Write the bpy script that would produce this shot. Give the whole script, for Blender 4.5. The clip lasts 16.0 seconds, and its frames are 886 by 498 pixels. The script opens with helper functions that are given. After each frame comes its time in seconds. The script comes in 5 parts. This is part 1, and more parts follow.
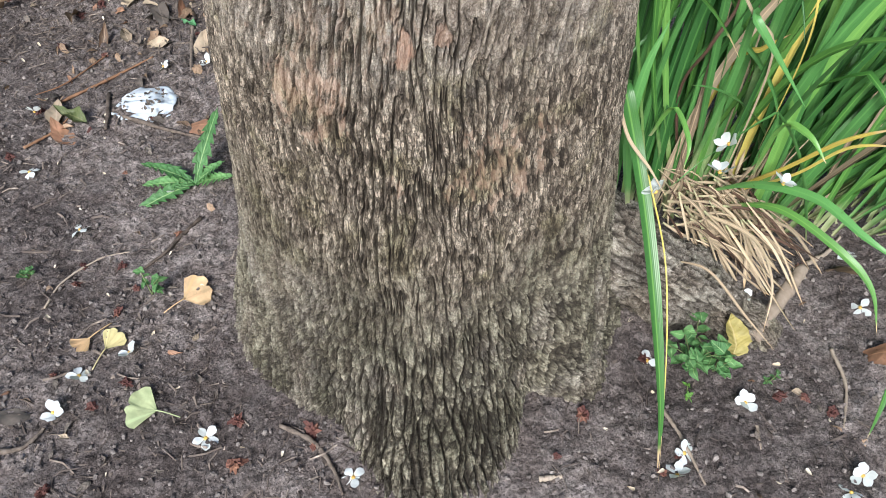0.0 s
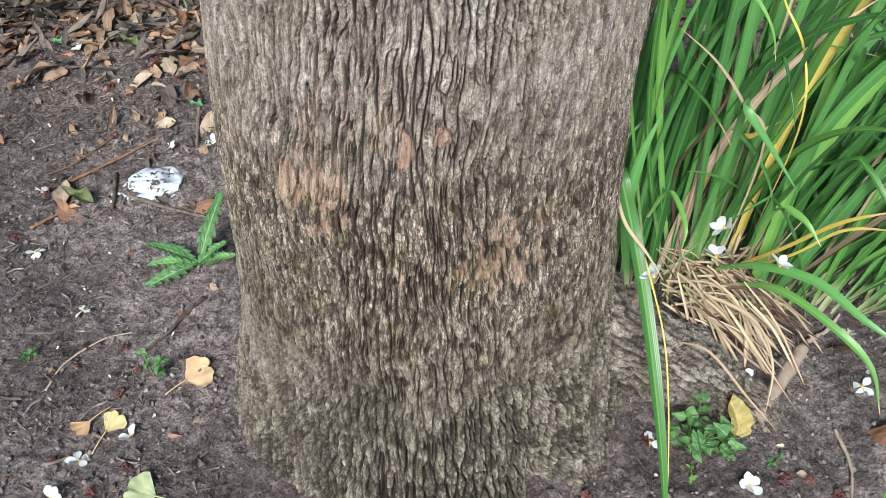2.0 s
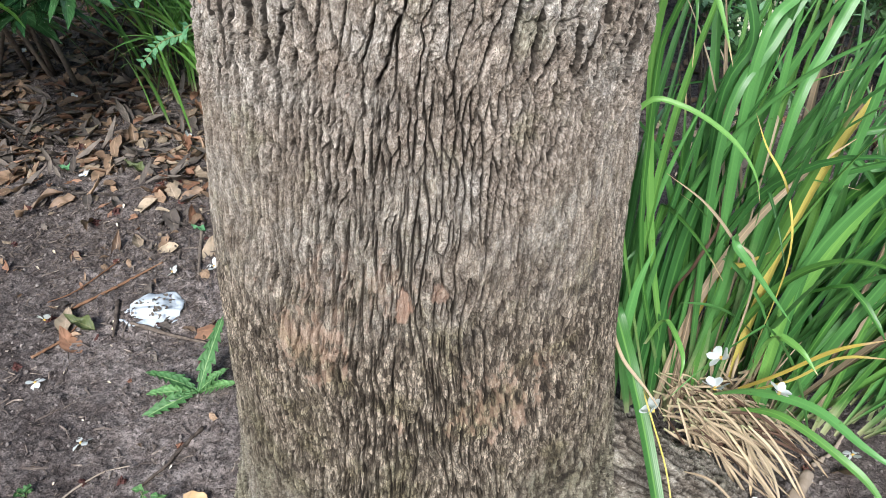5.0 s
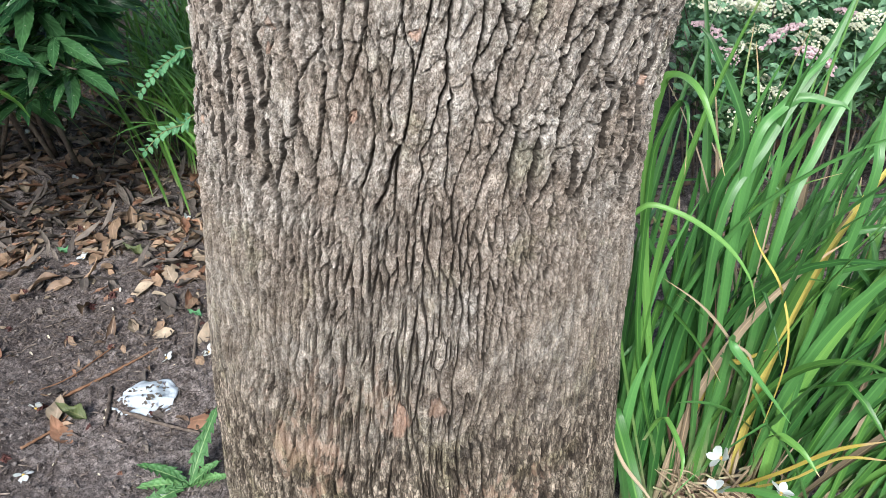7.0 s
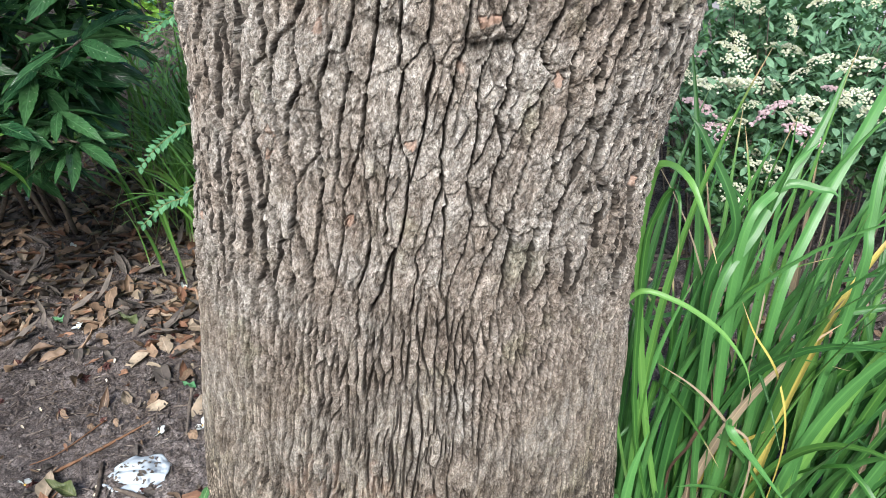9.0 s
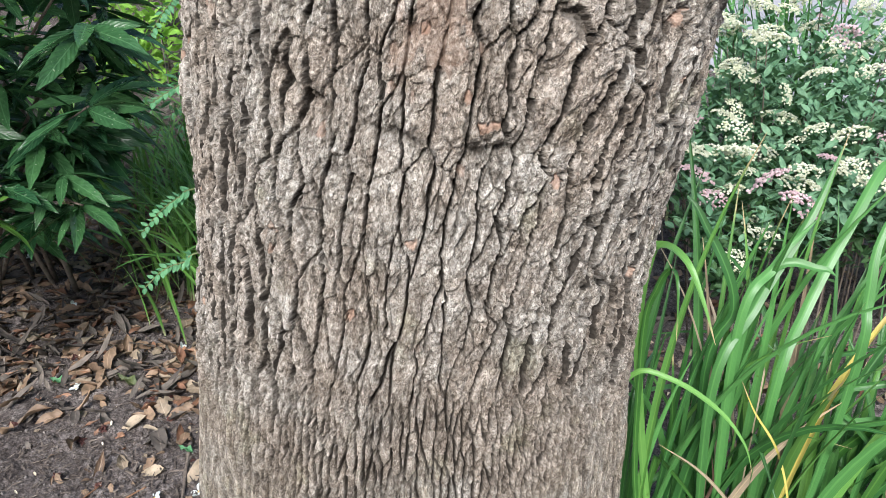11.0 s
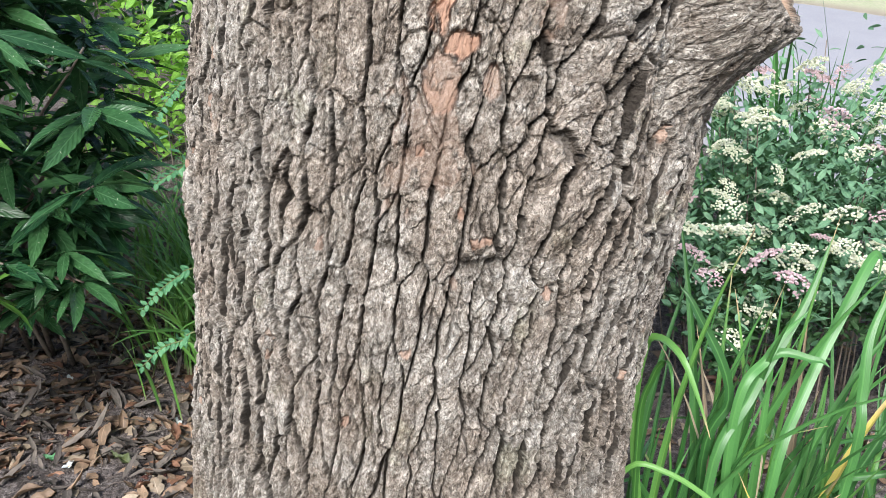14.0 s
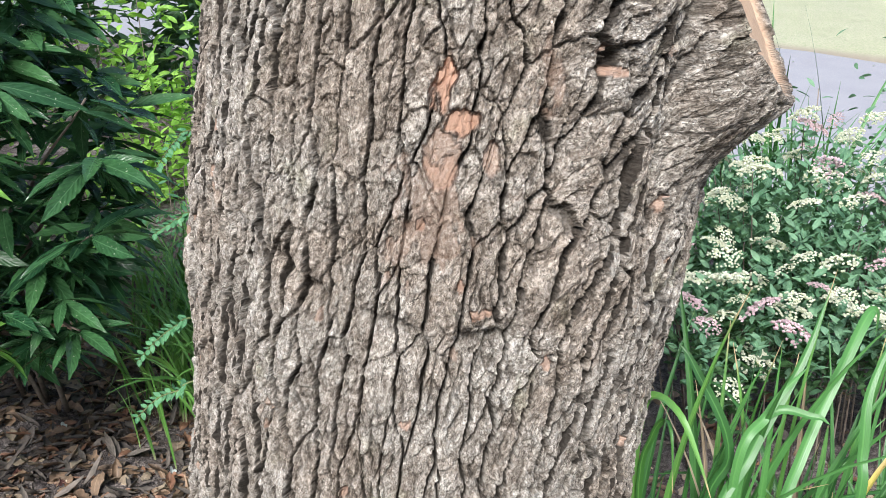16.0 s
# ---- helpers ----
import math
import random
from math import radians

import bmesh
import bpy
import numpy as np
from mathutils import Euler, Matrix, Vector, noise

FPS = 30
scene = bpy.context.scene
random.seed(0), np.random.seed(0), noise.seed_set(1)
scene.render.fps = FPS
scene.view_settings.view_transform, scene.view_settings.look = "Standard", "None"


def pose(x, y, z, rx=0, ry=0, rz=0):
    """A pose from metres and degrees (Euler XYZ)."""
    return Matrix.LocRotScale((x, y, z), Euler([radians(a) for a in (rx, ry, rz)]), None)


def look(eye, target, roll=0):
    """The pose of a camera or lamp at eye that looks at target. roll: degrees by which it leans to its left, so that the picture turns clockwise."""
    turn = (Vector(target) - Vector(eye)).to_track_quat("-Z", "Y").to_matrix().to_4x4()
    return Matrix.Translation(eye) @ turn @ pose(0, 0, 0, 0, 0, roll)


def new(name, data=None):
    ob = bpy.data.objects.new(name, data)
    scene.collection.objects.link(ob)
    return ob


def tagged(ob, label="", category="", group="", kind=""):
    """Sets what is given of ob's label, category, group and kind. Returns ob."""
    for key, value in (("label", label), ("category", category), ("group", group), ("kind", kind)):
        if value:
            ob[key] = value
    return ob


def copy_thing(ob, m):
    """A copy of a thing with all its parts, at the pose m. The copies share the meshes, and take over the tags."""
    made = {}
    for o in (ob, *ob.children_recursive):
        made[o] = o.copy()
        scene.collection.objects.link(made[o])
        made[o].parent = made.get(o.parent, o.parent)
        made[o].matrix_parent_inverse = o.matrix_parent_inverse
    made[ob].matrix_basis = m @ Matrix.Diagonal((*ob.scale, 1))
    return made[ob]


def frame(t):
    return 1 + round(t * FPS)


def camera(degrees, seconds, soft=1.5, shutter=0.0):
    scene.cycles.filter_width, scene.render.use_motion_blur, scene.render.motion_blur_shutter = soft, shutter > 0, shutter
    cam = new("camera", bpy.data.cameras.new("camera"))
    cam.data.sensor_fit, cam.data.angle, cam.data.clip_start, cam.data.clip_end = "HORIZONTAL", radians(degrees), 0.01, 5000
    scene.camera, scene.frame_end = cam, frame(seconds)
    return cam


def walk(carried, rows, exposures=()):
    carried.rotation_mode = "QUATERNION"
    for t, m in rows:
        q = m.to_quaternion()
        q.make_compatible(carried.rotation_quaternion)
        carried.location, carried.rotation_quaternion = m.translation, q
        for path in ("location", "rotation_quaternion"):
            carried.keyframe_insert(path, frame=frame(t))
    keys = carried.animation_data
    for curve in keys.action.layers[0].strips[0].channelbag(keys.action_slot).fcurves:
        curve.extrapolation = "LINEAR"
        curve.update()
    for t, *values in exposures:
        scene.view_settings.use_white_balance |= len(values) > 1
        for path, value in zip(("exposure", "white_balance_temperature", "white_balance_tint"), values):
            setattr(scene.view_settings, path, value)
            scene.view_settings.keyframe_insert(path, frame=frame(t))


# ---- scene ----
cam = camera(58.4, 16.0, 0.7)
METRES, EYE, TILT, LEAN, TURN = 0.30, 1.28, -50.0, 0.0, 0.0
ROWS = [
    (0.0, 0.0, 0.0, 0.0, 0.0, 0.0, -0.0),
    (0.5, -0.0002, -0.0084, 0.0315, 0.04, 1.13, 0.01),
    (1.0, 0.0039, -0.022, 0.0621, 0.09, 2.31, 0.07),
    (1.5, 0.0004, -0.0396, 0.0901, 0.12, 3.48, 0.16),
    (2.0, 0.0051, -0.0529, 0.1091, 0.13, 4.6, 0.24),
    (2.5, 0.0097, -0.0637, 0.1403, 0.12, 5.7, 0.36),
    (3.0, 0.0088, -0.0735, 0.1631, 0.13, 6.77, 0.52),
    (3.5, 0.0095, -0.0919, 0.1855, 0.16, 7.88, 0.72),
    (4.0, 0.0118, -0.1141, 0.2237, 0.25, 9.13, 0.92),
    (6.5, 0.013, -0.1846, 0.4138, 0.03, 15.42, 1.12),
    (7.0, 0.0111, -0.2017, 0.4539, -0.09, 16.65, 1.07),
    (7.5, 0.0105, -0.2281, 0.4913, -0.18, 17.87, 1.08),
    (8.0, 0.0165, -0.2505, 0.5164, -0.26, 18.98, 1.1),
    (8.5, 0.0184, -0.2598, 0.5341, -0.29, 19.97, 1.11),
    (9.0, 0.0186, -0.2681, 0.563, -0.33, 20.9, 1.08),
    (11.5, 0.0256, -0.3645, 0.6886, -0.47, 25.46, 0.69),
    (12.0, 0.0331, -0.3862, 0.6977, -0.51, 26.3, 0.66),
    (12.5, 0.0339, -0.4026, 0.7067, -0.52, 27.09, 0.64),
    (13.0, 0.0338, -0.4151, 0.7245, -0.52, 27.86, 0.65),
    (13.5, 0.03, -0.4326, 0.7401, -0.52, 28.59, 0.63),
    (14.0, 0.039, -0.4512, 0.7568, -0.54, 29.29, 0.62),
    (14.5, 0.0391, -0.4682, 0.766, -0.57, 29.96, 0.6),
    (15.0, 0.0386, -0.4789, 0.7767, -0.62, 30.63, 0.62),
    (15.5, 0.037, -0.4875, 0.7971, -0.68, 31.35, 0.66),
    (16.0, 0.0314, -0.509, 0.8239, -0.73, 32.14, 0.72),
]
walk(cam, [(t, pose(0, 0, EYE, TILT, LEAN, TURN) @ pose(METRES * x, METRES * y, METRES * z, 90 + pitch, roll, yaw)) for t, x, y, z, yaw, pitch, roll in ROWS])
SKY_POWER, SUN_POWER = 0.195, 6.6
scene.view_settings.exposure = -0.06

# ---- light ----
world = bpy.data.worlds.new("overcast_sky")
scene.world = world
world.use_nodes = True
wt = world.node_tree
sky = wt.nodes.new("ShaderNodeTexSky")
sky.sky_type, sky.sun_disc = "NISHITA", False
sky.sun_elevation, sky.sun_rotation = radians(42), radians(192)
sky.dust_density, sky.air_density, sky.ozone_density = 2.0, 1.0, 1.0
wt.links.new(sky.outputs["Color"], wt.nodes["Background"].inputs["Color"])
wt.nodes["Background"].inputs["Strength"].default_value = SKY_POWER
sun_data = bpy.data.lights.new("sun", "SUN")
sun_data.energy, sun_data.angle, sun_data.color = SUN_POWER, radians(20), (1.0, 1.0, 1.0)
sun_ob = new("sun", sun_data)
sun_ob.matrix_world = look((-1.0, -4.6, 4.3), (0, 0, 0))

# ---- node helpers ----


def material(name, rough=0.8, spec=0.3):
    m = bpy.data.materials.new(name)
    m.use_nodes = True
    nt = m.node_tree
    b = nt.nodes["Principled BSDF"]
    b.inputs["Roughness"].default_value = rough
    b.inputs["Specular IOR Level"].default_value = spec
    return m, nt, b


def put(nt, socket, v):
    if isinstance(v, bpy.types.NodeSocket):
        nt.links.new(v, socket)
    elif isinstance(v, tuple) and len(v) == 3 and socket.type == "RGBA":
        socket.default_value = (*v, 1)
    else:
        socket.default_value = v


def place(nt, scale=(1, 1, 1), kind="Object"):
    tc = nt.nodes.new("ShaderNodeTexCoord")
    mp = nt.nodes.new("ShaderNodeMapping")
    nt.links.new(tc.outputs[kind], mp.inputs["Vector"])
    mp.inputs["Scale"].default_value = scale
    return mp.outputs["Vector"]


def world_place(nt):
    return nt.nodes.new("ShaderNodeNewGeometry").outputs["Position"]


def noise_tex(nt, vec, scale, detail=4.0, rough=0.55):
    n = nt.nodes.new("ShaderNodeTexNoise")
    nt.links.new(vec, n.inputs["Vector"])
    n.inputs["Scale"].default_value = scale
    n.inputs["Detail"].default_value = detail
    n.inputs["Roughness"].default_value = rough
    return n.outputs["Fac"]


def cell_tex(nt, vec, scale, feature="F1", out="Distance"):
    n = nt.nodes.new("ShaderNodeTexVoronoi")
    n.feature = feature
    nt.links.new(vec, n.inputs["Vector"])
    n.inputs["Scale"].default_value = scale
    return n.outputs[out]


def ramp(nt, fac, stops):
    r = nt.nodes.new("ShaderNodeValToRGB")
    e = r.color_ramp.elements
    while len(e) < len(stops):
        e.new(0.5)
    for k, (p, c) in enumerate(stops):
        e[k].position = p
        e[k].color = (*c, 1) if isinstance(c, tuple) else (c, c, c, 1)
    put(nt, r.inputs["Fac"], fac)
    return r.outputs["Color"]


def mix(nt, fac, a, b, blend="MIX"):
    n = nt.nodes.new("ShaderNodeMix")
    n.data_type, n.blend_type = "RGBA", blend
    put(nt, n.inputs["Factor"], fac)
    put(nt, n.inputs[6], a)
    put(nt, n.inputs[7], b)
    return n.outputs[2]


def calc(nt, op, a, b=0.0):
    n = nt.nodes.new("ShaderNodeMath")
    n.operation = op
    put(nt, n.inputs[0], a)
    put(nt, n.inputs[1], b)
    return n.outputs[0]


def spread(nt, v, lo, hi):
    n = nt.nodes.new("ShaderNodeMapRange")
    n.interpolation_type = "SMOOTHSTEP"
    put(nt, n.inputs["Value"], v)
    n.inputs["From Min"].default_value, n.inputs["From Max"].default_value = lo, hi
    return n.outputs["Result"]


def attribute(nt, name):
    n = nt.nodes.new("ShaderNodeAttribute")
    n.attribute_name = name
    return n.outputs["Fac"]


def bump(nt, b, height, strength, distance):
    n = nt.nodes.new("ShaderNodeBump")
    n.inputs["Strength"].default_value = strength
    n.inputs["Distance"].default_value = distance
    put(nt, n.inputs["Height"], height)
    nt.links.new(n.outputs["Normal"], b.inputs["Normal"])


def pick(nt):
    """A random number for each object and each loose island."""
    a = nt.nodes.new("ShaderNodeObjectInfo").outputs["Random"]
    g = nt.nodes.new("ShaderNodeNewGeometry").outputs["Random Per Island"]
    return calc(nt, "FRACT", calc(nt, "ADD", a, calc(nt, "MULTIPLY", g, 7.31)))


def uv_parts(nt):
    tc = nt.nodes.new("ShaderNodeTexCoord")
    s = nt.nodes.new("ShaderNodeSeparateXYZ")
    nt.links.new(tc.outputs["UV"], s.inputs[0])
    return s.outputs["X"], s.outputs["Y"]


def soft_leaf(nt, b, m, colour, through_light):
    """Leaf tissue: a glossy skin over tissue that lets some light through."""
    nt.links.new(colour, b.inputs["Base Color"])
    tr = nt.nodes.new("ShaderNodeBsdfTranslucent")
    nt.links.new(mix(nt, 1.0, colour, (1.0, 1.0, 0.55), "MULTIPLY"), tr.inputs["Color"])
    ms = nt.nodes.new("ShaderNodeMixShader")
    ms.inputs[0].default_value = through_light
    nt.links.new(b.outputs[0], ms.inputs[1])
    nt.links.new(tr.outputs[0], ms.inputs[2])
    nt.links.new(ms.outputs[0], nt.nodes["Material Output"].inputs["Surface"])
    return m


# ---- materials ----


def streaks(nt, vec, su, sv, detail=4.0, rough=0.6):
    """Noise drawn out to su metres across and sv metres up."""
    mp = nt.nodes.new("ShaderNodeMapping")
    nt.links.new(vec, mp.inputs["Vector"])
    mp.inputs["Scale"].default_value = (1 / su, 1 / su, 1 / sv)
    return noise_tex(nt, mp.outputs["Vector"], 1.0, detail, rough)


def splits(nt, f, wide):
    """Thin lines where a noise passes its middle."""
    return spread(nt, calc(nt, "ABSOLUTE", calc(nt, "SUBTRACT", f, 0.5)), wide, wide * 0.15)


def flakes(nt, vec, su, sv):
    """A number for each flat flake of a scaly skin."""
    mp = nt.nodes.new("ShaderNodeMapping")
    nt.links.new(vec, mp.inputs["Vector"])
    mp.inputs["Scale"].default_value = (1 / su, 1 / su, 1 / sv)
    n = nt.nodes.new("ShaderNodeTexNoise")
    nt.links.new(mp.outputs["Vector"], n.inputs["Vector"])
    n.inputs["Scale"].default_value, n.inputs["Detail"].default_value, n.inputs["Roughness"].default_value = 0.9, 5.0, 0.65
    sc = nt.nodes.new("ShaderNodeVectorMath")
    sc.operation = "SCALE"
    nt.links.new(n.outputs["Color"], sc.inputs[0])
    sc.inputs["Scale"].default_value = 2.2
    ad = nt.nodes.new("ShaderNodeVectorMath")
    nt.links.new(mp.outputs["Vector"], ad.inputs[0])
    nt.links.new(sc.outputs[0], ad.inputs[1])
    sep = nt.nodes.new("ShaderNodeSeparateColor")
    nt.links.new(cell_tex(nt, ad.outputs[0], 1.0, "F1", "Color"), sep.inputs[0])
    return sep.outputs[0]


def flat_cells(nt, vec, su, sv, warp, feature, out):
    """Flat cells of su by sv metres in the sheet of the bark, their borders frayed by warp metres."""
    n = nt.nodes.new("ShaderNodeTexNoise")
    n.noise_dimensions = "2D"
    nt.links.new(vec, n.inputs["Vector"])
    n.inputs["Scale"].default_value, n.inputs["Detail"].default_value, n.inputs["Roughness"].default_value = 0.9 / su, 4.0, 0.65
    ma = nt.nodes.new("ShaderNodeVectorMath")
    ma.operation = "MULTIPLY_ADD"
    nt.links.new(n.outputs["Color"], ma.inputs[0])
    ma.inputs[1].default_value = (warp, warp * sv / su, 0)
    nt.links.new(vec, ma.inputs[2])
    mp = nt.nodes.new("ShaderNodeMapping")
    nt.links.new(ma.outputs[0], mp.inputs["Vector"])
    mp.inputs["Scale"].default_value = (1 / su, 1 / sv, 1)
    v = nt.nodes.new("ShaderNodeTexVoronoi")
    v.voronoi_dimensions, v.feature = "2D", feature
    nt.links.new(mp.outputs["Vector"], v.inputs["Vector"])
    v.inputs["Scale"].default_value = 1.0
    if out == "Color":
        sep = nt.nodes.new("ShaderNodeSeparateColor")
        nt.links.new(v.outputs["Color"], sep.inputs[0])
        return sep.outputs[0]
    return v.outputs[out]


def blend(nt, *pairs):
    """A weighted sum of tones."""
    total = None
    for w, v in pairs:
        t = calc(nt, "MULTIPLY", v, w)
        total = t if total is None else calc(nt, "ADD", total, t)
    return total


def layers(nt, vec, su, sv, count):
    """Thin flaking layers of the bark: their stepped height in steps, the open edge of each step, and each layer's tone."""
    mp = nt.nodes.new("ShaderNodeMapping")
    nt.links.new(vec, mp.inputs["Vector"])
    mp.inputs["Scale"].default_value = (1 / su, 1 / sv, 1)
    n = nt.nodes.new("ShaderNodeTexNoise")
    n.noise_dimensions = "2D"
    nt.links.new(mp.outputs["Vector"], n.inputs["Vector"])
    n.inputs["Scale"].default_value, n.inputs["Detail"].default_value, n.inputs["Roughness"].default_value = 1.0, 5.0, 0.62
    v = calc(nt, "MULTIPLY", n.outputs["Fac"], count)
    f, k = calc(nt, "FRACT", v), calc(nt, "FLOOR", v)
    return calc(nt, "ADD", k, spread(nt, f, 0.0, 0.22)), spread(nt, f, 0.30, 0.06), calc(nt, "FRACT", calc(nt, "MULTIPLY", k, 0.618))


def bark_material():
    m, nt, b = material("bark", 0.88, 0.22)
    p = world_place(nt)
    uv = nt.nodes.new("ShaderNodeTexCoord").outputs["UV"]
    cell, cork_shade = attribute(nt, "cell"), attribute(nt, "cork_shade")
    moss, scar, wood, tan = attribute(nt, "moss"), attribute(nt, "scar"), attribute(nt, "wood"), attribute(nt, "tan")
    patch = noise_tex(nt, p, 11, 3)
    crust = noise_tex(nt, p, 330, 5, 0.72)
    speckle = noise_tex(nt, p, 120, 4, 0.7)
    # crusty scales on the plates
    chip = flat_cells(nt, uv, 0.0085, 0.013, 0.006, "F1", "Color")
    small = flat_cells(nt, uv, 0.0030, 0.0042, 0.003, "F1", "Color")
    step_a, edge_a, tone_a = layers(nt, uv, 0.013, 0.026, 15.0)
    step_b, edge_b, tone_b = layers(nt, uv, 0.0052, 0.010, 11.0)
    c = ramp(nt, blend(nt, (0.20, cell), (0.10, chip), (0.12, small), (0.18, tone_a), (0.14, tone_b), (0.30, speckle)), [(0.28, (0.135, 0.115, 0.095)), (0.40, (0.34, 0.302, 0.260)), (0.54, (0.59, 0.545, 0.485)), (0.70, (0.90, 0.855, 0.785))])
    c = mix(nt, spread(nt, patch, 0.40, 0.62), c, mix(nt, 1.0, c, (0.84, 0.785, 0.745), "MULTIPLY"))
    c = mix(nt, calc(nt, "MULTIPLY", spread(nt, noise_tex(nt, p, 19, 3), 0.58, 0.72), 0.6), c, mix(nt, 1.0, c, (0.88, 0.93, 0.78), "MULTIPLY"))
    # tan cork dashes in the finely split belt
    dash = flat_cells(nt, uv, 0.0036, 0.0150, 0.0018, "F1", "Color")
    dash_rim = flat_cells(nt, uv, 0.0036, 0.0150, 0.0018, "DISTANCE_TO_EDGE", "Distance")
    t = ramp(nt, blend(nt, (0.30, cell), (0.36, dash), (0.34, speckle)), [(0.24, (0.060, 0.046, 0.034)), (0.40, (0.21, 0.170, 0.128)), (0.54, (0.50, 0.42, 0.325)), (0.70, (0.92, 0.80, 0.645))])
    t = mix(nt, spread(nt, noise_tex(nt, p, 14, 3), 0.50, 0.66), t, mix(nt, 1.0, t, (0.78, 0.80, 0.66), "MULTIPLY"))
    c = mix(nt, tan, c, t)
    # algae, damp and pale lichen towards the foot
    lichen = spread(nt, noise_tex(nt, p, 75, 5, 0.66), 0.55, 0.60)
    green = ramp(nt, blend(nt, (0.40, cell), (0.14, chip), (0.12, small), (0.34, speckle)), [(0.28, (0.013, 0.012, 0.009)), (0.42, (0.058, 0.053, 0.036)), (0.53, (0.19, 0.176, 0.123)), (0.66, (0.54, 0.515, 0.385))])
    c = mix(nt, calc(nt, "MULTIPLY", moss, 0.86), c, green)
    c = mix(nt, calc(nt, "MULTIPLY", calc(nt, "MULTIPLY", moss, lichen), calc(nt, "MULTIPLY", spread(nt, cell, 0.25, 0.75), 0.8)), c, (0.50, 0.49, 0.37))
    wet = spread(nt, noise_tex(nt, p, 8, 4), 0.48, 0.62)
    c = mix(nt, calc(nt, "MULTIPLY", calc(nt, "MULTIPLY", moss, wet), 0.55), c, mix(nt, 1.0, c, (0.36, 0.38, 0.32), "MULTIPLY"))
    c = mix(nt, spread(nt, crust, 0.56, 0.36), c, mix(nt, 1.0, c, (0.62, 0.58, 0.55), "MULTIPLY"))
    # dark inner cork laid open in the splits, with the furrows' shade painted in
    sound = calc(nt, "SUBTRACT", 1.0, calc(nt, "MAXIMUM", scar, wood))
    slits = calc(nt, "MAXIMUM", splits(nt, streaks(nt, p, 0.0052, 0.045, 3, 0.55), 0.042), calc(nt, "MULTIPLY", spread(nt, dash_rim, 0.13, 0.04), spread(nt, speckle, 0.34, 0.48)))
    pits = calc(nt, "MULTIPLY", spread(nt, streaks(nt, p, 0.006, 0.013, 4, 0.62), 0.40, 0.33), 0.8)
    gate = spread(nt, speckle, 0.36, 0.56)
    pits = calc(nt, "MAXIMUM", pits, calc(nt, "MULTIPLY", gate, calc(nt, "MAXIMUM", calc(nt, "MULTIPLY", edge_a, 0.85), calc(nt, "MULTIPLY", edge_b, 0.55))))
    lines = mix(nt, calc(nt, "MULTIPLY", tan, calc(nt, "SUBTRACT", 1.0, moss)), pits, calc(nt, "MAXIMUM", slits, pits))
    c = mix(nt, calc(nt, "MULTIPLY", sound, calc(nt, "MAXIMUM", calc(nt, "MULTIPLY", lines, 0.85), calc(nt, "MULTIPLY", cork_shade, 0.92))), c, (0.030, 0.024, 0.019))
    # bare pink-orange inner bark, sawn wood
    inner = mix(nt, streaks(nt, p, 0.006, 0.03, 5), (0.30, 0.165, 0.115), (0.62, 0.41, 0.30))
    c = mix(nt, scar, c, inner)
    rings = noise_tex(nt, place(nt, (14, 60, 14)), 6, 4)
    c = mix(nt, wood, c, mix(nt, rings, (0.36, 0.215, 0.14), (0.70, 0.53, 0.39)))
    nt.links.new(c, b.inputs["Base Color"])
    rise = calc(nt, "SUBTRACT", blend(nt, (0.0011, step_a), (0.0007, step_b), (0.003, speckle), (0.0022, crust)), calc(nt, "MULTIPLY", lines, 0.0016))
    rise_l = calc(nt, "SUBTRACT", blend(nt, (0.0034, dash), (0.0004, step_b), (0.002, speckle), (0.0022, crust)), calc(nt, "MULTIPLY", lines, 0.0034))
    fine = calc(nt, "MULTIPLY", mix(nt, tan, rise, rise_l), calc(nt, "ADD", 0.2, calc(nt, "MULTIPLY", sound, 0.8)))
    bump(nt, b, fine, 1.0, 1.0)
    return m


